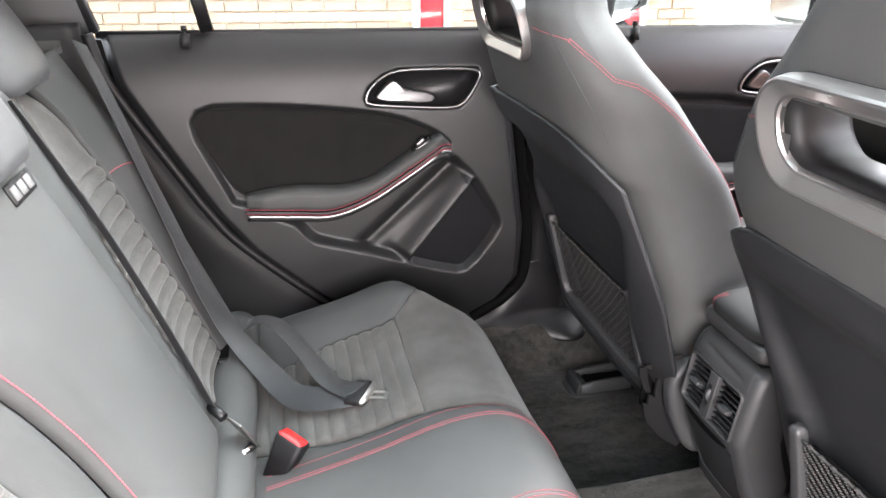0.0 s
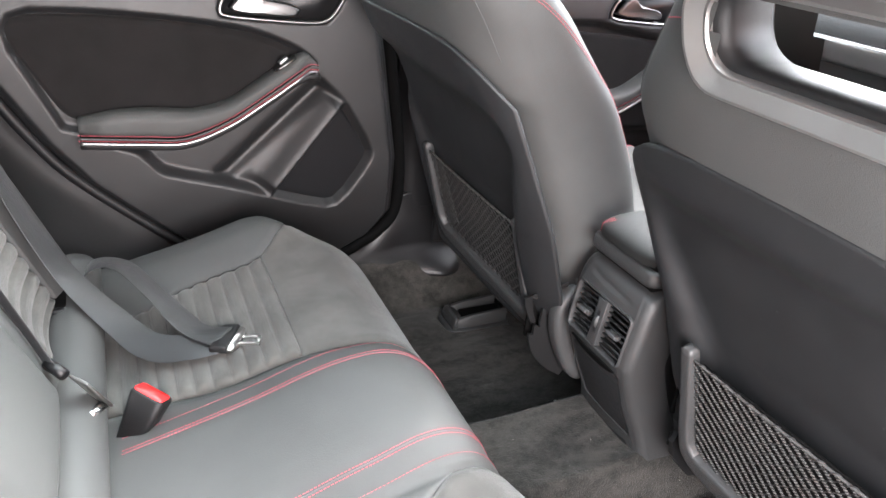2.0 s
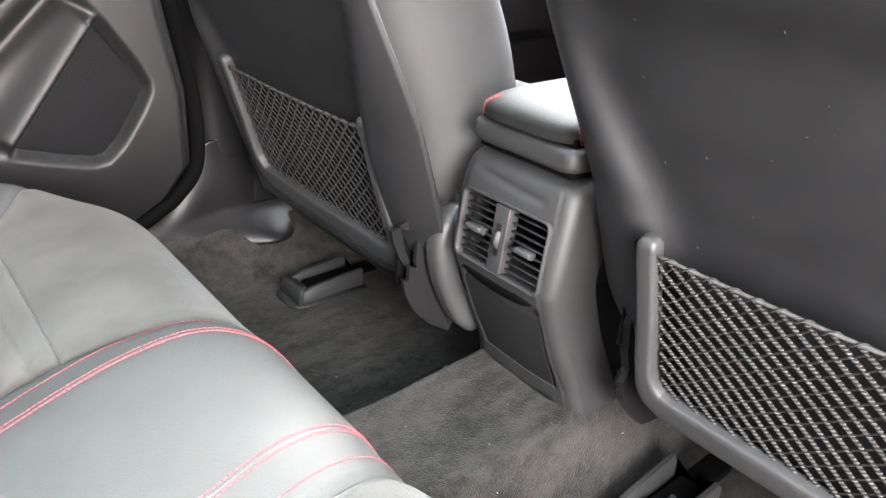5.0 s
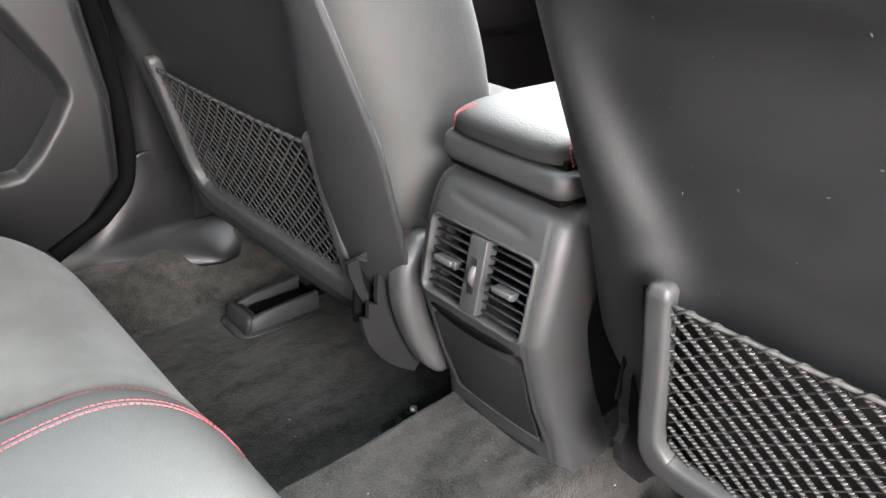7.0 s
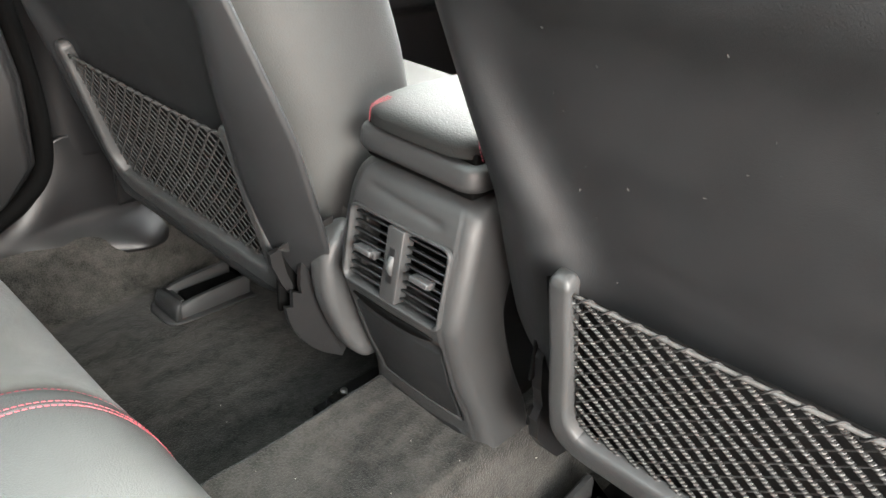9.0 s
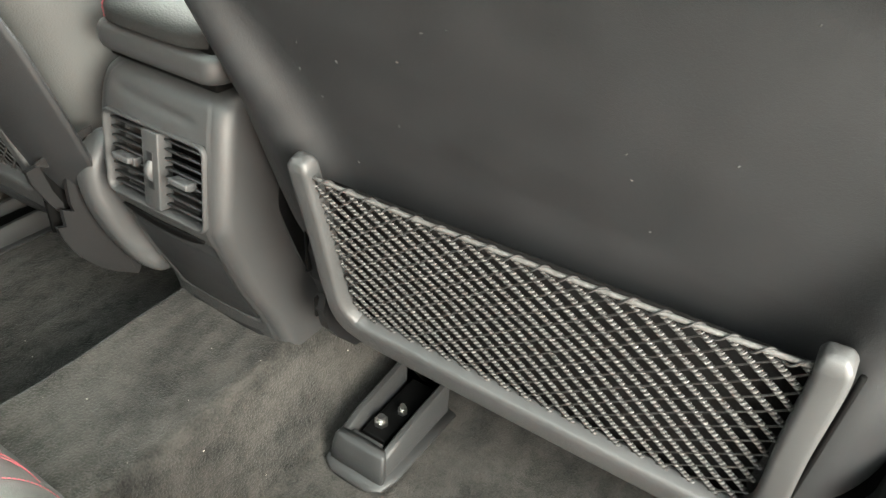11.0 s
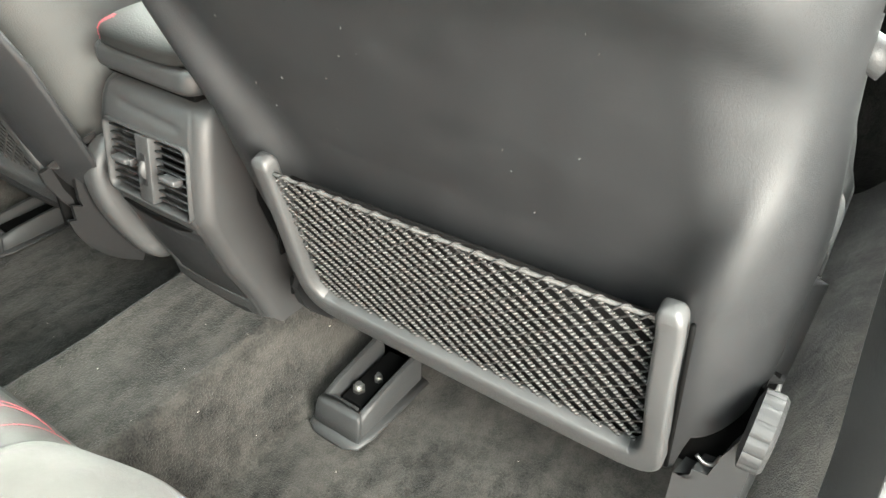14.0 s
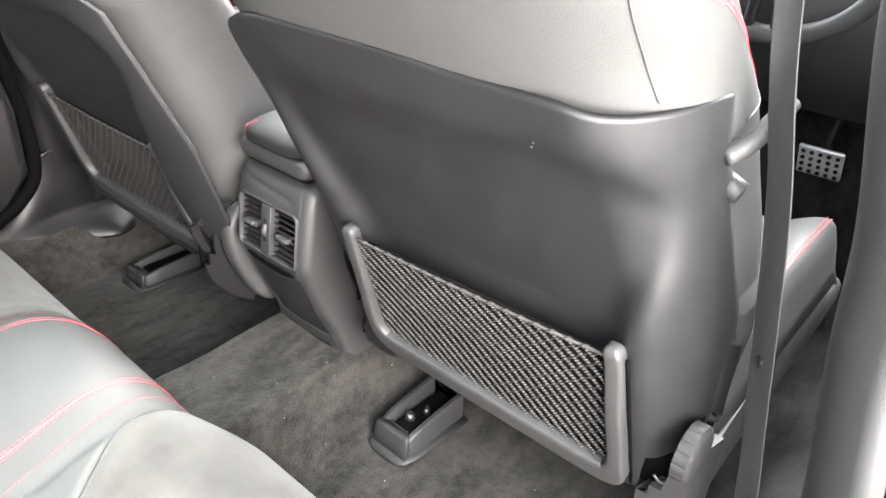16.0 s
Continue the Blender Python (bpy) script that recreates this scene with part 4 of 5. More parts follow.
part("top_plate", sheet(lambda u, v: Vector((0.74 + 0.26 * u, -0.062 + 0.124 * v, 0.4300)) - C0, 6, 6, 0.004), PLASTIC, console)


def flap_at(u, v):
    z = 0.166 + 0.117 * v
    y = (0.5 - u) * (0.112 + 0.010 * v)
    return Vector((console_rear(z) + 0.0005 + 0.004 * (y / 0.07) ** 2 + 0.007 * smooth01((v - 0.90) / 0.1), y, z)) - C0


flap = part("ashtray_flap", sheet(flap_at, 30, 24, 0.004), SHELL, console, "flat grey-black flap with a curved pull edge")
def slot_at(u, v):
    z = 0.2885 + 0.003 * (2 * u - 1) ** 2 + (v - 0.5) * 0.012 * (1 - 0.9 * abs(2 * u - 1) ** 4)
    y = (0.5 - u) * 0.110
    return Vector((console_rear(z) + 0.004 * (y / 0.075) ** 2 - 0.0025, y, z)) - C0


part("pull_slot", sheet(slot_at, 24, 3, 0.002), BLACK, flap)

SLIDER = material("slider_grey", (0.038, 0.038, 0.039), 0.35, vary=0.1, fine=0.1)
# vents: a bezel, a middle bar with thumb wheel, slats and sliders
vz, vx = 0.3475, 0.690
lean = pose(vx, 0, vz, 0, 7, 0)
vent = part("air_vent", moved(loft([[Vector((x, a, b)) for a, b in rrect(w, h, r, 5)] for w, h, r, x in
            ((0.131, 0.083, 0.009, 0.006), (0.131, 0.083, 0.009, 0.0005), (0.128, 0.080, 0.008, -0.0010), (0.125, 0.077, 0.007, -0.0004), (0.122, 0.075, 0.006, 0.004), (0.122, 0.075, 0.006, 0.020), (0.13, 0.082, 0.006, 0.020))], ring=True),
            Matrix.Translation(-C0) @ lean), PLASTIC_GREY, console, "twin rear air vent surround")


def vent_part(name, bm, mat, label=""):
    return part(name, moved(bm, Matrix.Translation(-C0) @ lean), mat, vent, label)


vent_part("middle_bar", block(-0.002, 0.014, -0.0105, 0.0105, -0.0372, 0.0372, 0.0015), CONSOLE, "vertical divider")
vent_part("thumb_wheel", tube([(0.0065, -0.0033, 0), (0.0065, 0.0033, 0)], 0.0135, 24), PLASTIC_SOFT, "ribbed thumb wheel")
vent_part("wheel_slot", block(-0.0026, 0.004, -0.0042, 0.0042, -0.018, 0.018, 0.001), PLASTIC_DARK)
for s in (1, -1):
    for k in range(8):
        z = -0.0311 + 0.00888 * k
        bm = block(-0.0005, 0.0055, -0.0250, 0.0250, -0.0010, 0.0010, 0.0005, 1)
        vent_part("slat", moved(bm, pose(0.0055, s * 0.0355, z, 0, 10, 0)), PLASTIC_SLAT)
    vent_part("slider", joined(block(-0.0055, 0.006, s * 0.0375 - 0.0115, s * 0.0375 + 0.0115, -0.0030, 0.0030, 0.0016), block(-0.001, 0.008, s * 0.0355 - 0.0125, s * 0.0355 - 0.008, -0.005, 0.003, 0.001)), SLIDER, "satin grey slider tab")
part("vent_back", moved(block(0.040, 0.043, -0.062, 0.062, -0.038, 0.038, 0), Matrix.Translation(-C0) @ lean), BLACK, console)

# armrest lid over the console
armrest, A0 = console, C0


def lid_at(a, t):
    """Soft box: a runs round its plan, t from underside to crown."""
    hx, hy = 0.160, 0.078
    c, s = spow(math.cos(a), 0.42), spow(math.sin(a), 0.42)
    q = clamp((t - 0.25) / 0.75) * math.pi / 2
    k = max(0.0, math.cos(q)) ** 0.30
    return Vector((0.862 + hx * c * k, hy * s * k, 0.466 + 0.009 * min(t / 0.25, 1.0) + 0.015 * math.sin(q))) - A0


part("padded_lid", loft([[lid_at(2 * math.pi * j / 64, min(t / 24, 0.998)) for j in range(64)] for t in range(25)]), LID_LEATHER, armrest, "padded leather lid")
for s in (1, -1):
    def corner(u, s=s):
        a = math.pi - s * radians((35 if s > 0 else 47) - 12 * u)
        p = lid_at(a, u)
        w = (lid_at(a + 0.02, u) - lid_at(a - 0.02, u)).cross(lid_at(a, u + 0.02) - lid_at(a, u - 0.02)).normalized()
        return p, w if w.z - w.x > 0 else -w

    seam("corner_stitching", corner, [0.04 + 0.62 * k / 20 for k in range(21)], armrest, rows=(-0.004, 0.0, 0.004), pitch=0.0038, wide=0.0009, length=0.0026)
part("lid_base", loft([[Vector((0.868 + a * 2 * (0.160 + g), b * 2 * (0.071 + g), z)) - A0 for a, b in [(p[0] / 0.3, p[1] / 0.15) for p in rrect(0.3, 0.15, 0.016, 6)]] for z, g in
                       ((0.4365, -0.004), (0.438, 0.000), (0.441, 0.0025), (0.445, 0.0035), (0.457, 0.0030), (0.460, 0.0015), (0.462, -0.002), (0.4625, -0.012))]), CONSOLE, armrest, "ribbed plastic lid base")
part("lid_gap", block(0.715 - A0.x, 1.01 - A0.x, -0.066, 0.066, 0.4295 - A0.z, 0.471 - A0.z, 0.003), BLACK, armrest)
front_box = thing("gear_console", (1.2, 0, 0.14), "black plastic console between the front seats", "console")
part("housing", block(-0.22, 0.35, -0.085, 0.085, -0.01, 0.27, 0.02), PLASTIC, front_box)
part("gear_tray", block(-0.12, 0.30, -0.06, 0.06, 0.268, 0.285, 0.006), GLOSS, front_box)


# ---------------------------------------------------------------- far doors
REAR_EDGE_Z, REAR_EDGE_X = (0.12, 0.15, 0.22, 0.35, 0.433, 0.559, 0.708, 0.80), (0.34, 0.24, 0.150, 0.008, -0.055, -0.128, -0.211, -0.236)
FRONT_EDGE_Z, FRONT_EDGE_X = (0.12, 0.145, 0.17, 0.226, 0.357, 0.587, 0.80), (0.50, 0.545, 0.585, 0.625, 0.628, 0.594, 0.556)
POCKET = [(0.055, 0.425), (0.11, 0.405), (0.145, 0.360), (0.262, 0.327), (0.488, 0.250), (0.574, 0.370), (0.505, 0.487), (0.44, 0.55), (0.27, 0.47), (0.19, 0.44)]
INSET = [(-0.101, 0.660), (0.08, 0.660), (0.317, 0.634), (0.420, 0.592), (0.46, 0.55), (0.26, 0.44), (-0.01, 0.45), (-0.02, 0.477)]
HANDLE = [(0.268, 0.666), (0.276, 0.686), (0.304, 0.710), (0.338, 0.722), (0.420, 0.723), (0.508, 0.721), (0.514, 0.706), (0.488, 0.664), (0.468, 0.645), (0.430, 0.643), (0.340, 0.649), (0.272, 0.655)]
GRILLE = [(0.500, 0.482), (0.574, 0.370), (0.488, 0.252), (0.352, 0.297)]


def rounded(poly, cut):
    """Takes the points off an outline's corners."""
    pts = [Vector((x, 0, z)) for x, z in poly]
    out = []
    for a, b in zip(pts, pts[1:] + pts[:1]):
        out += [a.lerp(b, cut), a.lerp(b, 1 - cut)]
    return [(p.x, p.z) for p in chaikin(out, 1)]


INSET, POCKET = rounded(INSET, 0.22), rounded(POCKET, 0.12)


def door_base(z):
    return curve(z, (0.12, 0.25, 0.45, 0.62, 0.70, 0.75, 0.785, 0.800), (0.715, 0.690, 0.688, 0.690, 0.697, 0.712, 0.733, 0.750))


def fin(x, z, a, b, wide):
    """Distance measure to a ridge from a to b."""
    dx, dz = b[0] - a[0], b[1] - a[1]
    n = math.hypot(dx, dz)
    t = ((x - a[0]) * dx + (z - a[1]) * dz) / n / n
    d = ((x - a[0]) * dz - (z - a[1]) * dx) / n
    return t, d


def rear_door_y(x, z):
    y = door_base(z)
    y += 0.014 * smooth01(inside(x, z, INSET) / 0.014 + 0.5)
    y += 0.020 * smooth01(inside(x, z, POCKET) / 0.022 + 0.4)
    y += 0.020 * smooth01(inside(x, z, HANDLE) / 0.008 + 0.5)
    t, d = fin(x, z, (0.352, 0.300), (0.500, 0.482), 0.02)
    if -0.05 < t < 1.05:
        crest = math.exp(-(d / 0.006) ** 2) if d > 0 else math.exp(-(d / 0.034) ** 2)
        y -= 0.030 * crest * smooth01(min(t + 0.05, 1.05 - t) / 0.12)
    t, d = fin(x, z, (0.25, 0.330), (0.46, 0.52), 0.02)
    y += 0.012 * math.exp(-(d / 0.014) ** 2) * smooth01(inside(x, z, POCKET) / 0.02)
    return y


def rear_panel(u, v):
    z = 0.12 + 0.68 * v
    x0, x1 = line(z, REAR_EDGE_Z, REAR_EDGE_X), line(z, FRONT_EDGE_Z, FRONT_EDGE_X)
    x = x0 + (x1 - x0) * u
    edge = min(x - x0, x1 - x)
    return Vector((x, rear_door_y(x, z) + 0.018 * (1 - smooth01(edge / 0.02)), z))


def handle_set(door, o, dx):
    """A chromed release handle in its framed recess."""
    pts = [Vector((x + dx, door_base(z) - 0.001, z)) - o for x, z in HANDLE]
    ringpath = chaikin(pts, 2)
    ringpath.append(ringpath[0])
    loops = []
    for i, p in enumerate(ringpath[:-1]):
        t = (ringpath[i + 1] - ringpath[i - 1 if i else -2]).normalized()
        w = Vector((0, -1, 0))
        sd = t.cross(w).normalized()
        loops.append([p + sd * 0.0030 * a + w * 0.003 * b for a, b in circle(1.0, 8)])
    part("handle_trim", loft(loops, ring=True), SILVER, door, "polished trim line round the handle recess")
    dish = chaikin([Vector((x + dx, door_base(z) + 0.017, z)) - o for x, z in HANDLE], 2)
    bm = bmesh.new()
    bm.faces.new([bm.verts.new(p) for p in dish])
    bmesh.ops.recalc_face_normals(bm, faces=bm.faces)
    part("handle_dish", bmesh_thick(bm, 0.003), PLASTIC_DARK, door)
    outline = chaikin([Vector((x, 0, z)) for x, z in ((0.284, 0.664), (0.290, 0.675), (0.312, 0.700), (0.324, 0.706), (0.333, 0.700), (0.347, 0.688), (0.372, 0.681), (0.414, 0.673), (0.419, 0.656), (0.392, 0.654), (0.340, 0.655))], 2)
    mid = sum(outline, Vector()) / len(outline)
    loops = []
    for shrink, out in ((0.0, -0.016), (0.0, -0.002), (0.0022, 0.0028), (0.0055, 0.0050), (0.0085, 0.0054)):
        loop = []
        for p in outline:
            d = mid - p
            q = p + d.normalized() * min(shrink, 0.8 * d.length)
            bow = 0.006 * math.sin(math.pi * clamp((p.x - 0.284) / 0.135))
            loop.append(Vector((q.x + dx, door_base(q.z) + 0.004 - out - bow, q.z)) - o)
        loops.append(loop)
    part("release_handle", loft(loops), HANDLE_METAL, door, "satin chrome door release")


def arm_line(t):
    """The armrest's lower chrome line: level, then rising to the switch."""
    x = 0.012 + 0.433 * t
    z = curve(x, (0.012, 0.12, 0.19, 0.27, 0.36, 0.42, 0.447), (0.440, 0.432, 0.430, 0.459, 0.515, 0.553, 0.551))
    return x, z


def arm_rest(door, o, dx, t0=0.0, t1=1.0):
    loops = []
    for k in range(61):
        t = t0 + (t1 - t0) * k / 60
        x, z = arm_line(t)
        high = curve(t, (0, 0.15, 0.35, 0.50, 0.60, 0.8, 0.95, 1.0), (0.028, 0.046, 0.052, 0.040, 0.032, 0.032, 0.026, 0.010))
        deep = 0.058 * (1 - 0.45 * smooth01((t - 0.9) / 0.1)) * (0.7 + 0.3 * smooth01(t / 0.1))
        y0 = 0.704
        loops.append([Vector((x + dx, y0 - deep / 2 + a * deep, z + 0.010 + high / 2 + b * high)) - o for a, b in rrect(1, 1, 0.36, 7)])
    part("armrest", loft(loops), LEATHER, door, "padded leather armrest")
    for name, lift, r, mat, y in (("chrome_strip", 0.003, 0.0036, SILVER, 0.644), ("piping", 0.012, 0.0022, LEATHER, 0.6435)):
        path = [Vector((arm_line(t0 + (t1 - t0) * k / 60)[0] + dx, y + 0.02 * smooth01((t0 + (t1 - t0) * k / 60 - 0.9) / 0.1), arm_line(t0 + (t1 - t0) * k / 60)[1] + lift)) - o for k in range(61)]
        part(name, sweep(path, circle(r, 8)), mat, door)
    bm = bmesh.new()
    for lift in (0.008, 0.018):
        path = [Vector((arm_line(t0 + (t1 - t0) * k / 60)[0] + dx, 0.6448 + 0.02 * smooth01((t0 + (t1 - t0) * k / 60 - 0.9) / 0.1), arm_line(t0 + (t1 - t0) * k / 60)[1] + lift)) - o for k in range(61)]
        stitches(bm, path, [Vector((0, -1, 0))] * 61, wide=0.0016)
    part("stitching", bm, THREAD, door, "red contrast stitching", smooth=False)
    part("support", loft([[Vector((arm_line(t)[0] + dx, 0.676 + a * 0.056, arm_line(t)[1] - 0.004 + b * 0.016)) - o for a, b in rrect(1, 1, 0.3, 4)] for t in [t0 + (t1 - t0) * k / 40 for k in range(41)]]), PLASTIC, door)


rear_door = thing("rear_door", (0.2, 0.70, 0.14), "closed black rear door with suede inset, leather armrest, speaker", "car door")
O = Vector((0.2, 0.70, 0.14))
part("door_panel", sheet(lambda u, v: rear_panel(u, v) - O, 190, 170, 0.02), DOOR_TRIM, rear_door, "grey-black moulded door trim")


def inset_at(u, v):
    x = -0.092 + 0.545 * u
    top = curve(x, (-0.092, -0.06, 0.08, 0.317, 0.420, 0.455), (0.640, 0.651, 0.652, 0.626, 0.583, 0.556))
    low = curve(x, (-0.092, -0.05, 0.0, 0.10, 0.25, 0.34, 0.42, 0.455), (0.630, 0.555, 0.475, 0.47, 0.47, 0.51, 0.548, 0.552))
    z = low + (top - low) * v
    e = min(min(v, 1 - v) * (top - low), min(u, 1 - u) * 0.545)
    return Vector((x, door_base(z) + 0.0135 - 0.006 * smooth01(e / 0.015), z)) - O


part("suede_inset", sheet(inset_at, 60, 30, 0.004), SUEDE_DARK, rear_door, "charcoal suede inset")
handle_set(rear_door, O, 0.0)
arm_rest(rear_door, O, 0.0)
sw = part("window_switch", moved(loft([[Vector((a * w, b * d, z)) for a, b in rrect(1, 1, 0.25, 4)] for w, d, z in ((0.050, 0.026, 0.0), (0.050, 0.026, 0.006), (0.044, 0.022, 0.008))]), pose(0.384 - O.x, 0.672 - O.y, 0.568 - O.z, 0, -33, 0)), GLOSS, rear_door, "glossy black window switch plate")
part("switch_key", moved(block(-0.010, 0.010, -0.007, 0.007, 0, 0.007, 0.002), pose(0.380 - O.x, 0.670 - O.y, 0.575 - O.z, 0, -38, 0)), SILVER, sw, "silver rocker key")


def grille_at(u, v):
    a, b, c, d = [Vector((x, 0, z)) for x, z in GRILLE]
    p = d.lerp(a, v).lerp(c.lerp(b, v), u)
    q = Vector((0.478, 0, 0.35))
    p = q.lerp(p, 0.985)
    e = min(u, 1 - u, v, 1 - v)
    return Vector((p.x, door_base(p.z) + 0.0185 - 0.0015 * smooth01(e / 0.05), p.z)) - O


GRILLE_MAT = material("speaker_grille", (0.006, 0.0062, 0.007), 0.55, vary=0.1, cells=0.5, cell_scale=520, spec=0.1)
part("speaker_grille", sheet(grille_at, 24, 24, 0.003), GRILLE_MAT, rear_door, "fine-perforated black speaker grille")
part("lock_pin", joined(tube([(-0.075 - O.x, 0.722 - O.y, 0.770 - O.z), (-0.075 - O.x, 0.722 - O.y, 0.806 - O.z)], 0.0045, 10), tube([(-0.075 - O.x, 0.722 - O.y, 0.803 - O.z), (-0.075 - O.x, 0.722 - O.y, 0.812 - O.z)], 0.0058, 10)), PLASTIC_DARK, rear_door, "black lock pin")
part("pin_collar", tube([(-0.075 - O.x, 0.715 - O.y, 0.772 - O.z), (-0.075 - O.x, 0.721 - O.y, 0.797 - O.z)], 0.010, 14), PLASTIC, rear_door)
part("window_seal", sweep([Vector((x, 0.752, 0.794)) - O for x in (-0.24, 0.0, 0.3, 0.60)], rrect(0.016, 0.014, 0.004, 3)), RUBBER, rear_door)
part("window_divider", sweep([Vector((-0.034, 0.745, 0.80)) - O, Vector((-0.045, 0.735, 0.86)) - O, Vector((-0.085, 0.69, 1.06)) - O], rrect(0.026, 0.022, 0.005, 3), up=(0, 1, 0)), RUBBER, rear_door, "black rubber window divider")
part("upper_frame", sweep([Vector(p) - O for p in ((-0.245, 0.745, 0.80), (-0.262, 0.73, 0.87), (-0.27, 0.70, 0.98), (-0.18, 0.68, 1.07), (0.2, 0.665, 1.12), (0.54, 0.66, 1.12), (0.575, 0.735, 0.80))], rrect(0.03, 0.03, 0.006, 3), up=(0, 1, 0)), RUBBER, rear_door, "black window frame")
seal_path = spline([(x - 0.012, 0.712, z) for z, x in zip(REAR_EDGE_Z[::-1], REAR_EDGE_X[::-1])], 60)
part("door_seal", sweep([p - O for p in seal_path], circle(0.012, 8)), RUBBER, rear_door, "black rubber door seal")

front_seal = spline([(x + 0.014, 0.716, z) for z, x in zip(FRONT_EDGE_Z, FRONT_EDGE_X)], 60)
# blacker than the rear seal: the gap's shade is put into this tube
part("door_seal", sweep([p - O for p in front_seal], circle(0.014, 10), up=(0, 1, 0)), BLACK, rear_door, "black rubber door seal")

GLASS = bpy.data.materials.new("window_glass")
GLASS.use_nodes = True
gn = GLASS.node_tree
gn.nodes.remove(gn.nodes["Principled BSDF"])
clear, shine, both, fres = (gn.nodes.new(k) for k in ("ShaderNodeBsdfTransparent", "ShaderNodeBsdfGlossy", "ShaderNodeMixShader", "ShaderNodeFresnel"))
clear.inputs[0].default_value = (0.86, 0.90, 0.88, 1)
shine.inputs["Roughness"].default_value = 0.02
fres.inputs["IOR"].default_value = 1.45
gn.links.new(fres.outputs[0], both.inputs[0])
gn.links.new(clear.outputs[0], both.inputs[1])
gn.links.new(shine.outputs[0], both.inputs[2])
gn.links.new(both.outputs[0], gn.nodes["Material Output"].inputs[0])


def pane(name, x0, x1, s, parent, o):
    ob = part(name, sheet(lambda u, v: Vector((x0 + (x1 - x0) * u, s * (0.750 - 0.085 * v), 0.79 + 0.32 * v)) - o, 4, 6, 0.004), GLASS, parent, "clear side window")
    ob.visible_shadow = False
    return ob


pane("window_glass", -0.24, 0.58, 1, rear_door, O)

front_door = thing("front_door", (1.2, 0.70, 0.14), "closed black front passenger door with suede inset", "car door")
O2 = Vector((1.2, 0.70, 0.14))
INSET2 = [(0.78, 0.655), (1.10, 0.645), (1.35, 0.60), (1.42, 0.52), (1.2, 0.44), (0.78, 0.45)]
HANDLE2 = [(x + 0.866, z) for x, z in HANDLE]


def front_panel(u, v):
    z = 0.12 + 0.68 * v
    x = 0.74 + 0.96 * u
    y = door_base(z) + 0.014 * smooth01(inside(x, z, INSET2) / 0.014 + 0.5) + 0.020 * smooth01(inside(x, z, HANDLE2) / 0.008 + 0.5)
    y += 0.02 * smooth01((0.40 - z) / 0.03) * smooth01((z - 0.2) / 0.03)
    return Vector((x, y, z)) - O2


part("door_panel", sheet(front_panel, 150, 110, 0.02), DOOR_TRIM, front_door, "grey-black moulded door trim")
part("suede_inset", sheet(lambda u, v: Vector((0.80 + 0.56 * u, door_base(0.47 + (0.165 - 0.04 * u * u) * v) + 0.0085, 0.47 + (0.165 - 0.04 * u * u) * v)) - O2, 30, 16, 0.004), SUEDE_DARK, front_door, "charcoal suede inset")
handle_set(front_door, O2, 0.866)
arm_rest(front_door, O2, 0.93)
part("lock_pin", joined(tube([(0.868 - O2.x, 0.722 - O2.y, 0.770 - O2.z), (0.868 - O2.x, 0.722 - O2.y, 0.806 - O2.z)], 0.0045, 10), tube([(0.868 - O2.x, 0.722 - O2.y, 0.803 - O2.z), (0.868 - O2.x, 0.722 - O2.y, 0.812 - O2.z)], 0.0058, 10)), PLASTIC_DARK, front_door, "black lock pin")
part("pin_collar", tube([(0.868 - O2.x, 0.715 - O2.y, 0.772 - O2.z), (0.868 - O2.x, 0.721 - O2.y, 0.797 - O2.z)], 0.010, 14), PLASTIC, front_door)
pane("window_glass", 0.72, 1.70, 1, front_door, O2)

# ---------------------------------------------------------------- pillars, sills and side trims
def pillar(s, name):
    """The post between the doors, leaning inwards at the top, with a flared foot."""
    low = 0.21 if s > 0 else 0.04
    def at(u, v):
        z = low + (1.14 - low) * v
        yin = curve(z, (0.04, 0.12, 0.22, 0.36, 0.53, 0.62, 0.75, 1.14), (0.700, 0.716, 0.722, 0.716, 0.692, 0.682, 0.655, 0.60))
        flare = 0.10 * (1 - smooth01((z - 0.05) / 0.14))
        x0, x1 = 0.640 - flare * (s > 0), 0.800 + flare
        a = u * 2 - 1
        x = (x0 + x1) / 2 + (x1 - x0) / 2 * a
        return Vector((x, s * (yin + 0.05 * abs(a) ** 4), z))
    # darker far, lighter near: how each post is lit is put into its plastic
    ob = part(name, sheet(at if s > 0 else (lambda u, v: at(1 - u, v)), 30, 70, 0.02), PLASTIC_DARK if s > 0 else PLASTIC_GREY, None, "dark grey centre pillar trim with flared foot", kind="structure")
    return tagged(ob, category="pillar trim")


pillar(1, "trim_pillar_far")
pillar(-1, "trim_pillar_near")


def foot_at(u, v):
    """The far post's moulded foot: it sweeps down and runs out into the sill."""
    x = 0.36 + 0.52 * u
    a = math.pi / 2 * v
    low = Vector((x, 0.702 + 0.045 * (1 - math.cos(a)), 0.082 + 0.056 * math.sin(a)))
    sweep_in = 0.026 * math.exp(-((x - 0.76) / 0.05) ** 2) * (1 - smooth01(v / 0.3))
    high = Vector((x, 0.684 - sweep_in + 0.034 * smooth01(v / 0.35) + 0.006 * smooth01((v - 0.5) / 0.5), 0.055 + 0.20 * v))
    return low.lerp(high, smooth01((x - 0.555) / 0.12))


# dark plastic carries the shade between seat and far door
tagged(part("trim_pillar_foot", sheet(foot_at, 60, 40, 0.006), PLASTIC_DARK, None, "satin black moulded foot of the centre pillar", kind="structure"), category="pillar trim")


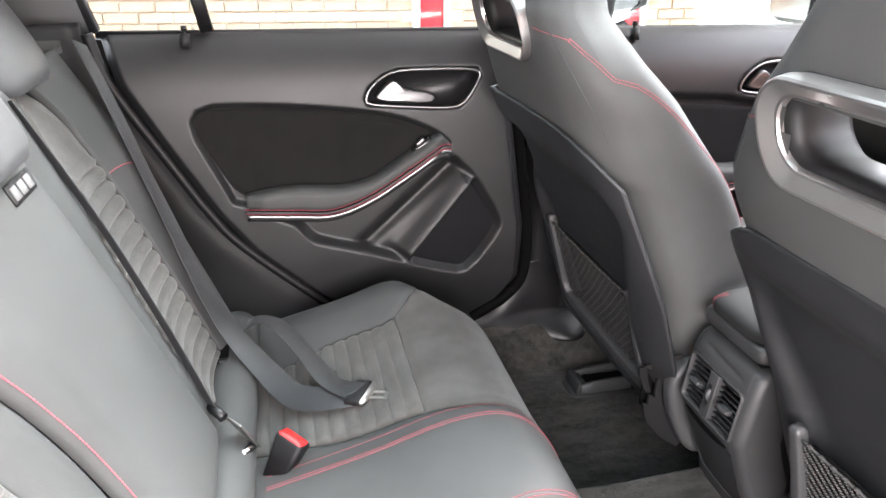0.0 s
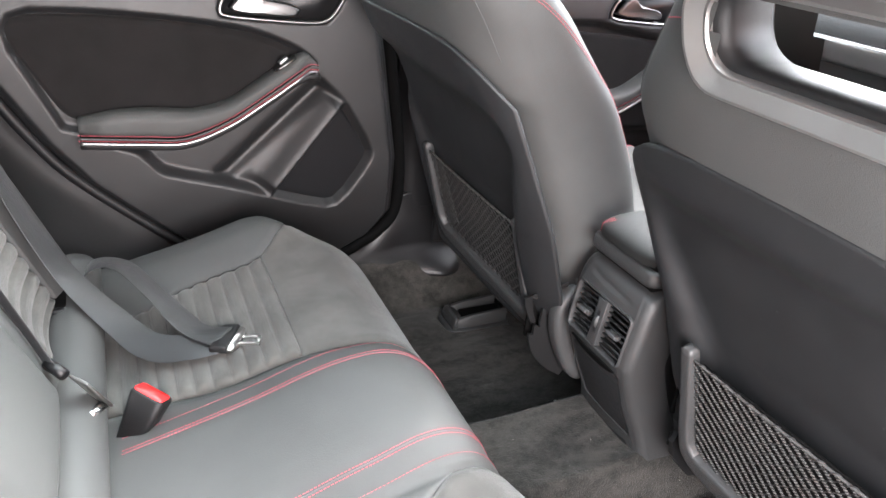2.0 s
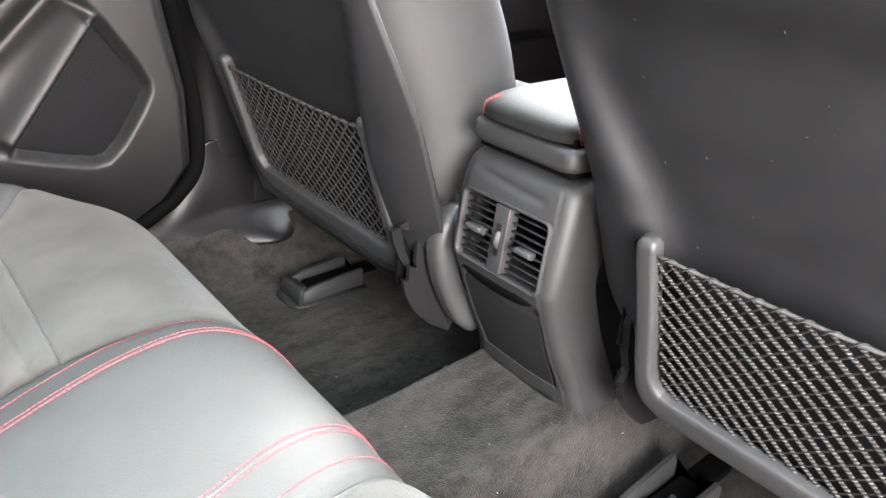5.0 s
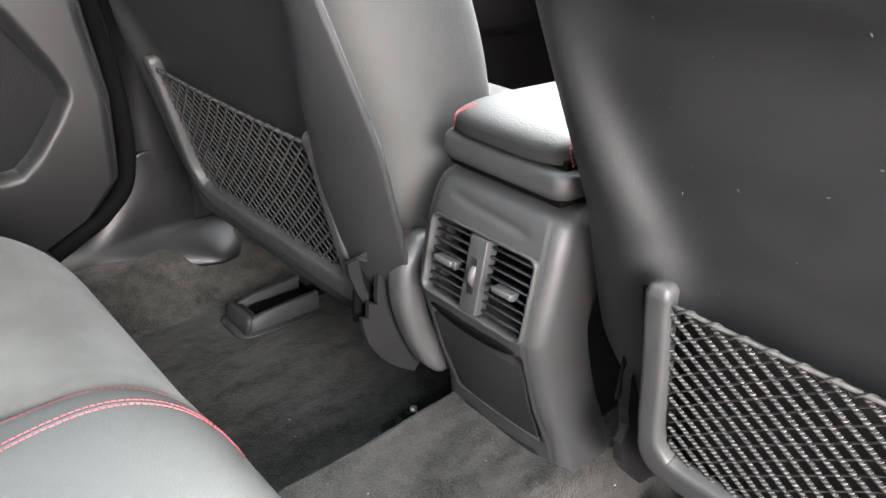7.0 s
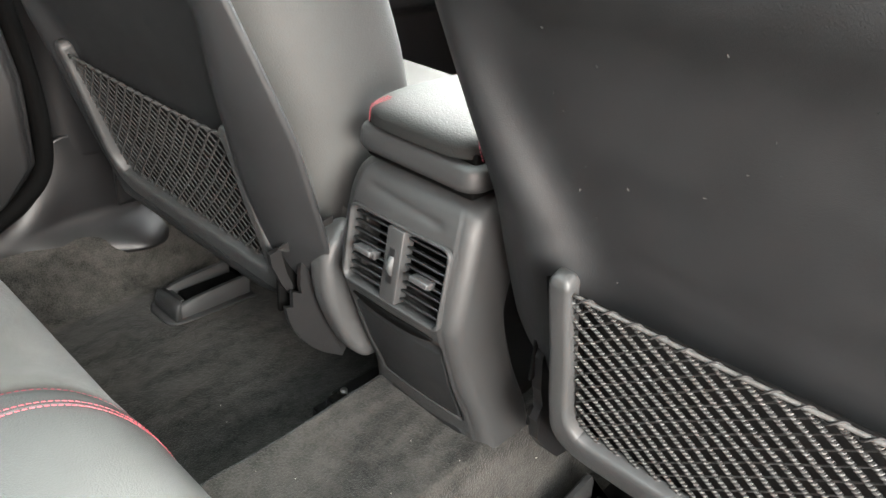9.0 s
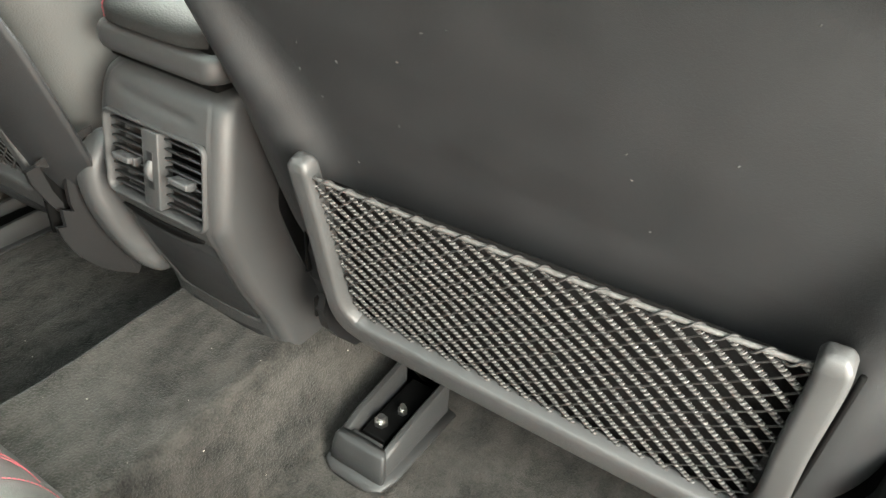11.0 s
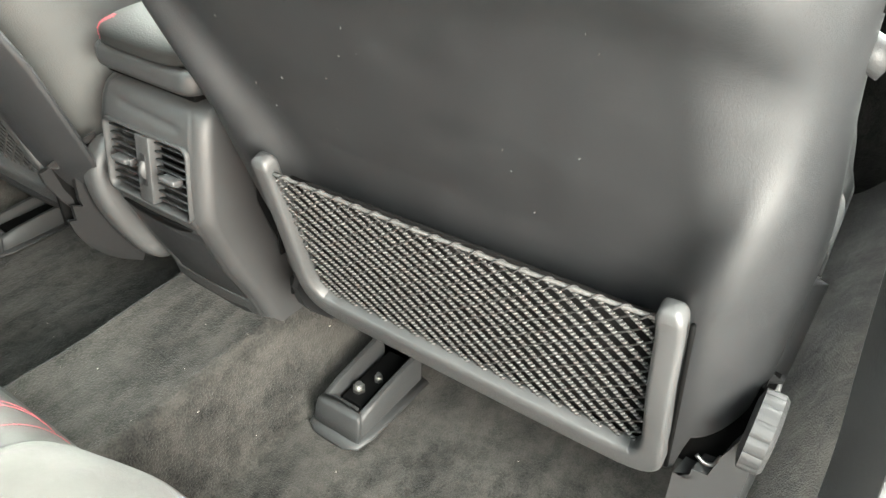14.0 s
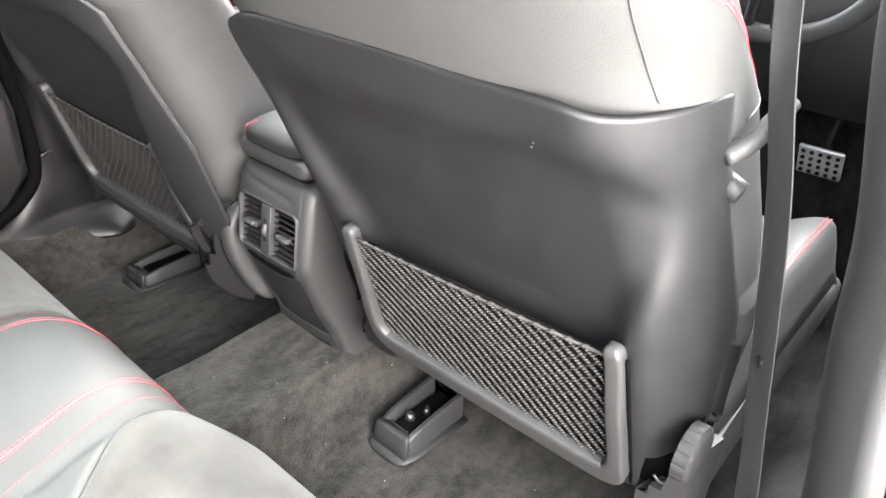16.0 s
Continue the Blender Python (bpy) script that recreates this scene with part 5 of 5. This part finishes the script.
def sill(s, name, x0, x1):
    def at(u, v):
        x = x0 + (x1 - x0) * u
        a = math.pi * v
        return Vector((x, s * (0.742 - 0.026 * math.cos(a)), 0.085 + 0.055 * math.sin(a) ** 0.8))
    # near sill's brighter light is painted as a greyer plastic than the far one
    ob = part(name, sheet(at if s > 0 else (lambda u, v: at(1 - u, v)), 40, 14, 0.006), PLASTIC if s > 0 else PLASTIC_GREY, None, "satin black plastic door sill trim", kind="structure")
    return tagged(ob, category="sill trim")


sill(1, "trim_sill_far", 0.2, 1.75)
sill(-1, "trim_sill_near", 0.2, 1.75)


def quarter(s, name):
    """Moulded trim between rear seat and door edge, over the wheel arch."""
    def at(u, v):
        z = 0.10 + 0.72 * v
        xe = line(z, REAR_EDGE_Z, REAR_EDGE_X) - 0.02
        xb = -0.085 - 0.42 * (z - 0.28) - 0.10
        x = xb + (xe - xb) * u
        y = 0.575 + 0.135 * smooth01(u * 1.1) ** 0.8 - 0.02 * math.sin(math.pi * u) * smooth01((0.45 - z) / 0.2)
        return Vector((x, s * y, z))
    ob = part(name, sheet(at if s > 0 else (lambda u, v: at(1 - u, v)), 30, 60, 0.02), PLASTIC, None, "grey moulded trim over the rear wheel arch", kind="structure")
    return tagged(ob, category="side trim")


quarter(1, "trim_quarter_far")
quarter(-1, "trim_quarter_near")


def post_c(s, name):
    def at(u, v):
        z = 0.80 + 0.34 * v
        return Vector((-0.50 + 0.255 * u - 0.06 * v, s * (0.64 + 0.09 * u - 0.10 * v), z))
    ob = part(name, sheet(at if s > 0 else (lambda u, v: at(1 - u, v)), 10, 10, 0.03), PLASTIC_SOFT, None, "dark rear pillar trim", kind="structure")
    return tagged(ob, category="pillar trim")


post_c(1, "trim_rear_pillar_far")
post_c(-1, "trim_rear_pillar_near")
tagged(part("parcel_shelf", sheet(lambda u, v: Vector((-0.75 + 0.48 * u, -0.62 + 1.24 * v, 0.80)), 8, 8, 0.02), CARPET, None, "black carpeted parcel shelf behind the rear seat", kind="structure"), category="parcel shelf")
# unseen; opening and the low far rail are added to steer daylight inside
roof = tagged(part("ceiling", joined(*[sheet(lambda u, v, q=q: Vector((q[0] + (q[1] - q[0]) * u, q[3] + (q[2] - q[3]) * v, 1.14)), 4, 4, 0.03) for q in
              ((-0.75, 1.25, -0.64, -0.46), (-0.75, 1.25, 0.40, 0.46), (-0.75, -0.36, -0.46, 0.44), (0.98, 1.25, -0.46, 0.44))], sheet(lambda u, v: Vector((-0.75 + 2.0 * u, 0.69 - 0.23 * v, 0.985 + 0.155 * math.sin(math.pi / 2 * v))), 4, 10, 0.03)), HEADLINER, None, "unseen dark fabric roof lining round an added roof opening", kind="structure"), category="roof lining")
# unseen pane added so daylight falls in from above
top = tagged(part("roof_glass", sheet(lambda u, v: Vector((-0.36 + 1.34 * u, 0.44 - 0.90 * v, 1.15)), 4, 4, 0.004), GLASS, None, "unseen roof pane added to let in daylight", kind="structure"), category="window")
top.visible_shadow = False
# unseen rear pane; the dark tint is added to keep light off seat backs
tint = GLASS.copy()
tint.name = "tinted_glass"
tint.node_tree.nodes["Transparent BSDF"].inputs[0].default_value = (0.20, 0.21, 0.21, 1)
tagged(part("rear_window", sheet(lambda u, v: Vector((-0.80 + 0.06 * u, 0.64 - 1.28 * v, 0.78 + 0.37 * u)), 6, 6, 0.004), tint, None, "unseen rear window behind the parcel shelf, darkened to hold back daylight", kind="structure"), category="window")
dash = thing("dashboard", (1.6, 0, 0.5), "black soft-touch dashboard with carbon-look trim", "dashboard")
part("dash_top", loft([[Vector((x - 1.6, y, z - 0.5)) for x, z in ((1.46, 0.60), (1.45, 0.70), (1.50, 0.76), (1.62, 0.79), (1.85, 0.80), (1.85, 0.40), (1.60, 0.42), (1.52, 0.52))] for y in (-0.69, -0.4, 0, 0.4, 0.69)]), PLASTIC_SOFT, dash)
part("trim_strip", block(-0.160, -0.13, -0.2, 0.65, 0.135, 0.185, 0.01), BEZEL, dash, "ribbed metallic trim strip")
tagged(part("bulkhead", sheet(lambda u, v: Vector((1.84, -0.72 + 1.44 * u, 0.0 + 0.78 * v)), 4, 4, 0.03), CARPET, None, "dark carpeted bulkhead", kind="structure"), category="bulkhead")

for side, spans in ((1, ((-0.75, 1.86),)), (-1, ((-0.75, -0.32), (0.70, 1.86)))):
    for x0, x1 in spans:
        tagged(part("body_side", block(x0, x1, side * 0.775 - 0.012, side * 0.775 + 0.012, -0.15, 0.785, 0.004), GLOSS, None, "black painted outer body side of the car", kind="structure"), category="car body")
tagged(part("body_tail", block(-0.77, -0.745, -0.74, 0.74, -0.15, 0.80, 0.004), GLOSS, None, "black painted tail of the car body", kind="structure"), category="car body")

steer = thing("steering_wheel", (1.36, -0.355, 0.74), "black leather steering wheel with silver spokes", "steering wheel")
wm = pose(0, 0, 0, 0, -24, 0)
ringpts = [wm @ Vector((0, 0.182 * math.cos(2 * math.pi * k / 64), 0.182 * math.sin(2 * math.pi * k / 64))) for k in range(64)]
loops = []
for k in range(64):
    c = ringpts[k]
    rad = c.normalized()
    ax = wm @ Vector((1, 0, 0))
    loops.append([c + rad * 0.016 * a + ax * 0.016 * b for a, b in circle(1, 10)])
part("rim", loft(loops, ring=True), LEATHER_SMOOTH, steer)
part("hub", moved(block(0.0, 0.05, -0.07, 0.07, -0.06, 0.05, 0.02), wm), PLASTIC, steer)
for ang in (0, 180, 262, 278):
    a = radians(ang)
    part("spoke", tube([wm @ Vector((0.02, 0.04 * math.cos(a), 0.04 * math.sin(a))), wm @ Vector((0.0, 0.175 * math.cos(a), 0.175 * math.sin(a)))], 0.010, 8), SILVER, steer, "satin silver spoke")
POLISHED = material("polished_steel", (0.85, 0.84, 0.82), 0.35, metal=0.7, vary=0.05)
pedal = thing("brake_pedal", (1.66, -0.455, 0.30), "drilled stainless steel pedal with black rubber studs", "pedal")
part("plate", moved(block(-0.005, 0.005, -0.042, 0.042, -0.036, 0.036, 0.004), pose(0, 0, 0.01, 0, -25, 0)), POLISHED, pedal, "brushed steel plate")
for i in range(5):
    for j in range(4):
        part("stud", moved(tube([(-0.0075, 0, 0), (-0.003, 0, 0)], 0.0042, 8), pose(0, 0, 0.01, 0, -25, 0) @ pose(0, -0.032 + 0.016 * i, -0.025 + 0.0165 * j)), RUBBER, pedal)
part("arm", tube([(0.0, 0, 0.02), (0.08, 0, 0.12), (0.15, 0, 0.25)], 0.009, 8), PLASTIC_DARK, pedal)


# ---------------------------------------------------------------- belts and buckles
def ribbon(name, pts, ups, parent, wide=0.047, label="", steps=60, mat=None):
    path = spline(pts, steps)
    up = spline(ups, steps)
    return part(name, sweep(path, rrect(wide, 0.0016, 0.0007, 2), ups=up), mat or WEBBING, parent, label)


belt = thing("rear_seat_belt", (0.05, 0.40, 0.26), "grey seat belt lying loose across the rear cushion", "seat belt")
W0 = Vector((0.05, 0.40, 0.26))
ribbon("shoulder_strap", [Vector(p) - W0 for p in ((-0.232, 0.585, 0.80), (-0.185, 0.535, 0.70), (-0.143, 0.494, 0.597), (-0.105, 0.458, 0.505), (-0.066, 0.425, 0.405), (-0.022, 0.398, 0.318), (0.035, 0.335, 0.268), (0.085, 0.268, 0.250), (0.145, 0.238, 0.258), (0.185, 0.235, 0.262))],
       [(0.9, -0.1, 0.4), (0.9, -0.1, 0.4), (0.9, -0.1, 0.4), (0.9, -0.15, 0.45), (0.85, -0.25, 0.5), (0.6, -0.35, 0.75), (0.25, -0.45, 0.9), (0.0, -0.55, 0.85), (-0.2, -0.3, 0.95), (-0.2, -0.1, 1)], belt)
ribbon("lap_strap", [Vector(p) - W0 for p in ((-0.008, 0.460, 0.250), (0.008, 0.458, 0.296), (0.055, 0.435, 0.305), (0.105, 0.36, 0.280), (0.145, 0.28, 0.264), (0.185, 0.238, 0.267))],
       [(-1, 0, 0.3), (-0.5, 0.1, 0.9), (0.1, 0.25, 1), (0.2, 0.3, 0.9), (0.1, 0.2, 1), (-0.2, 0, 1)], belt)
tongue = part("tongue", moved(joined(loft([[Vector((a * 0.030, b * 0.062, z)) for a, b in rrect(1, 1, 0.3, 4)] for z in (0, 0.008)]), moved(block(0.0, 0.034, -0.011, -0.006, 0.001, 0.005, 0.001), pose(0.012, 0, 0)), moved(block(0.0, 0.034, 0.006, 0.011, 0.001, 0.005, 0.001), pose(0.012, 0, 0)), moved(block(0.028, 0.036, -0.011, 0.011, 0.001, 0.005, 0.001), pose(0.010, 0, 0))), pose(0.198 - W0.x, 0.238 - W0.y, 0.256 - W0.z, 0, -8, -28)), STEEL, belt, "steel belt tongue")
part("tongue_cover", moved(block(-0.018, 0.010, -0.033, 0.033, -0.002, 0.011, 0.004), pose(0.192 - W0.x, 0.240 - W0.y, 0.257 - W0.z, 0, -8, -28)), PLASTIC, belt)
part("anchor_shadow", block(-0.02 - W0.x, 0.012 - W0.x, 0.440 - W0.y, 0.480 - W0.y, 0.21 - W0.z, 0.262 - W0.z, 0.004), PLASTIC_DARK, belt)

buckle = thing("belt_buckle", (0.05, 0.10, 0.25), "black seat belt buckle with bright red release button", "belt buckle")
axis, across = Vector((0.45, 0.12, 0.88)).normalized(), Vector((0.72, -0.62, -0.28))
across = (across - axis * across.dot(axis)).normalized()
third = axis.cross(across)
bmx = Matrix((across, third, -axis)).transposed().to_4x4()
bmx.translation = Vector((0.078, 0.140, 0.262)) - Vector((0.05, 0.10, 0.25)) - axis * 0.07


def buckle_box(w0, w1, d0, d1, n):
    """A box along the local -z axis, from n[0] to n[1]."""
    return loft([[bmx @ Vector((a * w, b * d, -z)) for a, b in rrect(1, 1, 0.18, 4)] for z, w, d in ((n[0], w0, d0), (n[1] - 0.003, w1, d1), (n[1], w1 - 0.004, d1 - 0.004))])


part("housing", buckle_box(0.034, 0.050, 0.026, 0.034, (-0.01, 0.070)), PLASTIC, buckle)
part("release_button", loft([[bmx @ Vector((a * 0.043, b * 0.0245 - 0.001, -z)) for a, b in rrect(1, 1, 0.15, 4)] for z in (0.066, 0.0725)]), RED, buckle, "bright red release button")
centre_belt = thing("centre_belt_tongue", (-0.01, 0.13, 0.27), "black strap with steel anchor tongue at the seat's rear edge", "seat belt")
K0 = Vector((-0.01, 0.13, 0.27))
ribbon("strap", [back_at(h, y, o) - K0 for h, y, o in ((0.55, 0.222, 0.006), (0.45, 0.226, 0.010), (0.33, 0.224, 0.013), (0.20, 0.208, 0.014), (0.10, 0.190, 0.014), (0.045, 0.172, 0.016))], [(0.45, 0.85, 0.25)] * 6, centre_belt, 0.015)
part("guide", tube([(-0.042 - K0.x, 0.180 - K0.y, 0.310 - K0.z), (-0.022 - K0.x, 0.156 - K0.y, 0.303 - K0.z)], 0.008, 8), PLASTIC_DARK, centre_belt)
part("tongue", moved(block(-0.002, 0.002, -0.016, 0.016, -0.035, 0.03, 0.0015), pose(0.006 - K0.x, 0.135 - K0.y, 0.288 - K0.z, 0, -28, 40)), STEEL, centre_belt, "steel tongue")
part("latch", joined(block(-0.014, 0.022, -0.02, 0.02, -0.03, -0.008, 0.005), tube([(0.012, -0.018, -0.005), (0.03, 0.012, -0.012)], 0.006, 8)), CHROME, centre_belt, "chromed latch")
iso = thing("isofix_cover", (-0.035, 0.40, 0.265), "dark child-seat anchor slot in the seat's rear roll", "anchor slot")
part("slot_frame", loft([[Vector((a * w, b * h * 1.0, z)) for a, b in rrect(1, 1, 0.3, 5)] for w, h, z in ((0.036, 0.075, 0.0), (0.036, 0.075, 0.012), (0.022, 0.058, 0.012), (0.022, 0.058, 0.004))], caps=True), PLASTIC, iso)
part("slot", block(-0.010, 0.010, -0.027, 0.027, 0.004, 0.0125, 0.001), BLACK, iso)

front_belt = thing("front_seat_belt", (0.71, -0.62, 0.3), "grey seat belt hanging beside the centre pillar", "seat belt")
F0 = Vector((0.71, -0.62, 0.3))
ribbon("strap", [Vector(p) - F0 for p in ((0.69, -0.572, 1.0), (0.70, -0.600, 0.75), (0.708, -0.630, 0.60), (0.716, -0.656, 0.43), (0.722, -0.674, 0.30), (0.73, -0.69, 0.08))], [(-0.62, 0.78, 0)] * 6, front_belt)

part("loop_guide", moved(block(-0.006, 0.006, -0.032, 0.032, -0.012, 0.012, 0.004), pose(0.6930 - F0.x, -0.578 - F0.y, 0.985 - F0.z, 0, 0, 52)), PLASTIC, front_belt, "black plastic belt guide")
part("stop_button", moved(tube([(-0.003, 0, 0), (0.003, 0, 0)], 0.005, 12), pose(0.7145 - F0.x, -0.650 - F0.y, 0.47 - F0.z, 0, 0, 128)), PLASTIC_DARK, front_belt, "round plastic stop button")
part("anchor", moved(block(-0.004, 0.004, -0.028, 0.028, -0.03, 0.02, 0.003), pose(0.7285 - F0.x, -0.6875 - F0.y, 0.105 - F0.z, 0, 0, 52)), STEEL, front_belt, "steel floor anchor")

# ---------------------------------------------------------------- outside
BRICK = material("brick", (0.42, 0.27, 0.18), 0.9, vary=0.3, vary_scale=3, fine=0.5, fine_scale=120, second=(0.55, 0.40, 0.28))
RED_BRICK = material("red_brick", (0.40, 0.13, 0.07), 0.9, vary=0.3, vary_scale=3, fine=0.5, fine_scale=120, second=(0.46, 0.20, 0.12))
MORTAR = material("mortar", (0.58, 0.55, 0.50), 0.95, vary=0.15, vary_scale=5, fine=0.5, fine_scale=200)
ASPHALT = material("paving", (0.20, 0.195, 0.185), 0.9, vary=0.25, vary_scale=2, fine=0.8, fine_scale=150)
REDPAINT = material("red_paint", (0.45, 0.02, 0.03), 0.4, vary=0.1)
WHITEPAINT = material("white_paint", (0.78, 0.78, 0.76), 0.5, vary=0.05)
GROUND = -0.32
tagged(part("ground", sheet(lambda u, v: Vector((-60 + 120 * u, -60 + 120 * v, GROUND)), 4, 4, 0.1), ASPHALT, None, "pale grey concrete yard reaching the horizon", kind="structure"), category="ground")


def brick_wall(name, y, face, x0, x1, label):
    """A house wall; face is the side that its bricks look to."""
    w = tagged(part(name, block(x0, x1, min(y, y - face * 0.22), max(y, y - face * 0.22), GROUND, 3.0, 0), MORTAR, None, label, smooth=False, kind="structure"), category="brick wall")
    return w


wall_far = brick_wall("wall_far", 4.6, -1, -7.0, 3.4, "sunlit yellow-red brick house wall with red doors")
wall_near = brick_wall("wall_near", -3.6, 1, -7.0, 7.0, "red-brick wall behind the open car door")
wall_near.data.materials[0] = RED_BRICK

# ---------------------------------------------------------------- lint on the carpet
bm = bmesh.new()
rng = random.Random(7)
for _ in range(70):
    x, y = rng.uniform(0.30, 0.86), rng.uniform(-0.42, 0.30)
    z, r = floor_height(x, y) + 0.0009, rng.uniform(0.0004, 0.0011)
    a = rng.uniform(0, 6.28)
    corner = [bm.verts.new((x + r * k * math.cos(a + b), y + r * math.sin(a + b), z)) for b, k in ((0, 2.2), (2.1, 1.0), (4.2, 1.0))] + [bm.verts.new((x, y, z + r))]
    for f in ((0, 1, 3), (1, 2, 3), (2, 0, 3), (0, 2, 1)):
        bm.faces.new([corner[k] for k in f])
LINT = material("lint", (0.30, 0.28, 0.25), 0.9, vary=0.4, vary_scale=40)
tagged(part("carpet_lint", bm, LINT, None, "pale specks of lint and grit on the carpet", smooth=False, kind="stuff"), category="lint")
brick_mesh = bpy.data.meshes.new("brick")
bmb = block(-0.1075, 0.1075, -0.012, 0.012, -0.0325, 0.0325, 0.004, 1)
bmb.to_mesh(brick_mesh)
bmb.free()
brick_mesh.materials.append(BRICK)


def lay(wall, y, x0, x1, z0, z1, skip=()):
    row = 0
    z = z0
    while z < z1:
        x = x0 + (0.1125 if row % 2 else 0)
        while x < x1:
            if not any(a < x < b and c < z < d for a, b, c, d in skip):
                b = new("brick", brick_mesh)
                b.location = (x, y, z)
                b.parent = wall
            x += 0.225
        z += 0.075
        row += 1


lay(wall_far, 4.59, -1.7, 3.4, 0.25, 0.95, [(1.02, 1.40, 0, 9), (2.58, 2.96, 0, 9)])
for x in (1.21, 2.77):
    d = thing("red_door", (x, 4.58, GROUND), "red painted door in the brick wall", "door", "red doors")
    part("leaf", block(-0.085, 0.085, -0.03, 0.03, 0, 2.3, 0.01), REDPAINT, d)
    for s in (-1, 1):
        part("jamb", block(s * 0.115 - 0.025, s * 0.115 + 0.025, -0.05, 0.05, 0, 2.36, 0.006), WHITEPAINT, d, "white painted jamb")
mirror = thing("wing_mirror", (1.40, 0.82, 0.765), "black wing mirror of the car outside the window", "mirror")
part("shell", loft([[Vector((x, 0.10 + a * w, 0.08 + b * h)) for a, b in rrect(1, 1, 0.35, 6)] for x, w, h in ((0.0, 0.17, 0.12), (0.03, 0.18, 0.13), (0.09, 0.13, 0.09), (0.12, 0.06, 0.04))]), GLOSS, mirror)
part("glass", block(-0.004, -0.001, 0.025, 0.175, 0.03, 0.13, 0.0005), CHROME, mirror)
part("foot", block(0.02, 0.07, -0.06, 0.06, 0.0, 0.03, 0.006), PLASTIC_DARK, mirror)
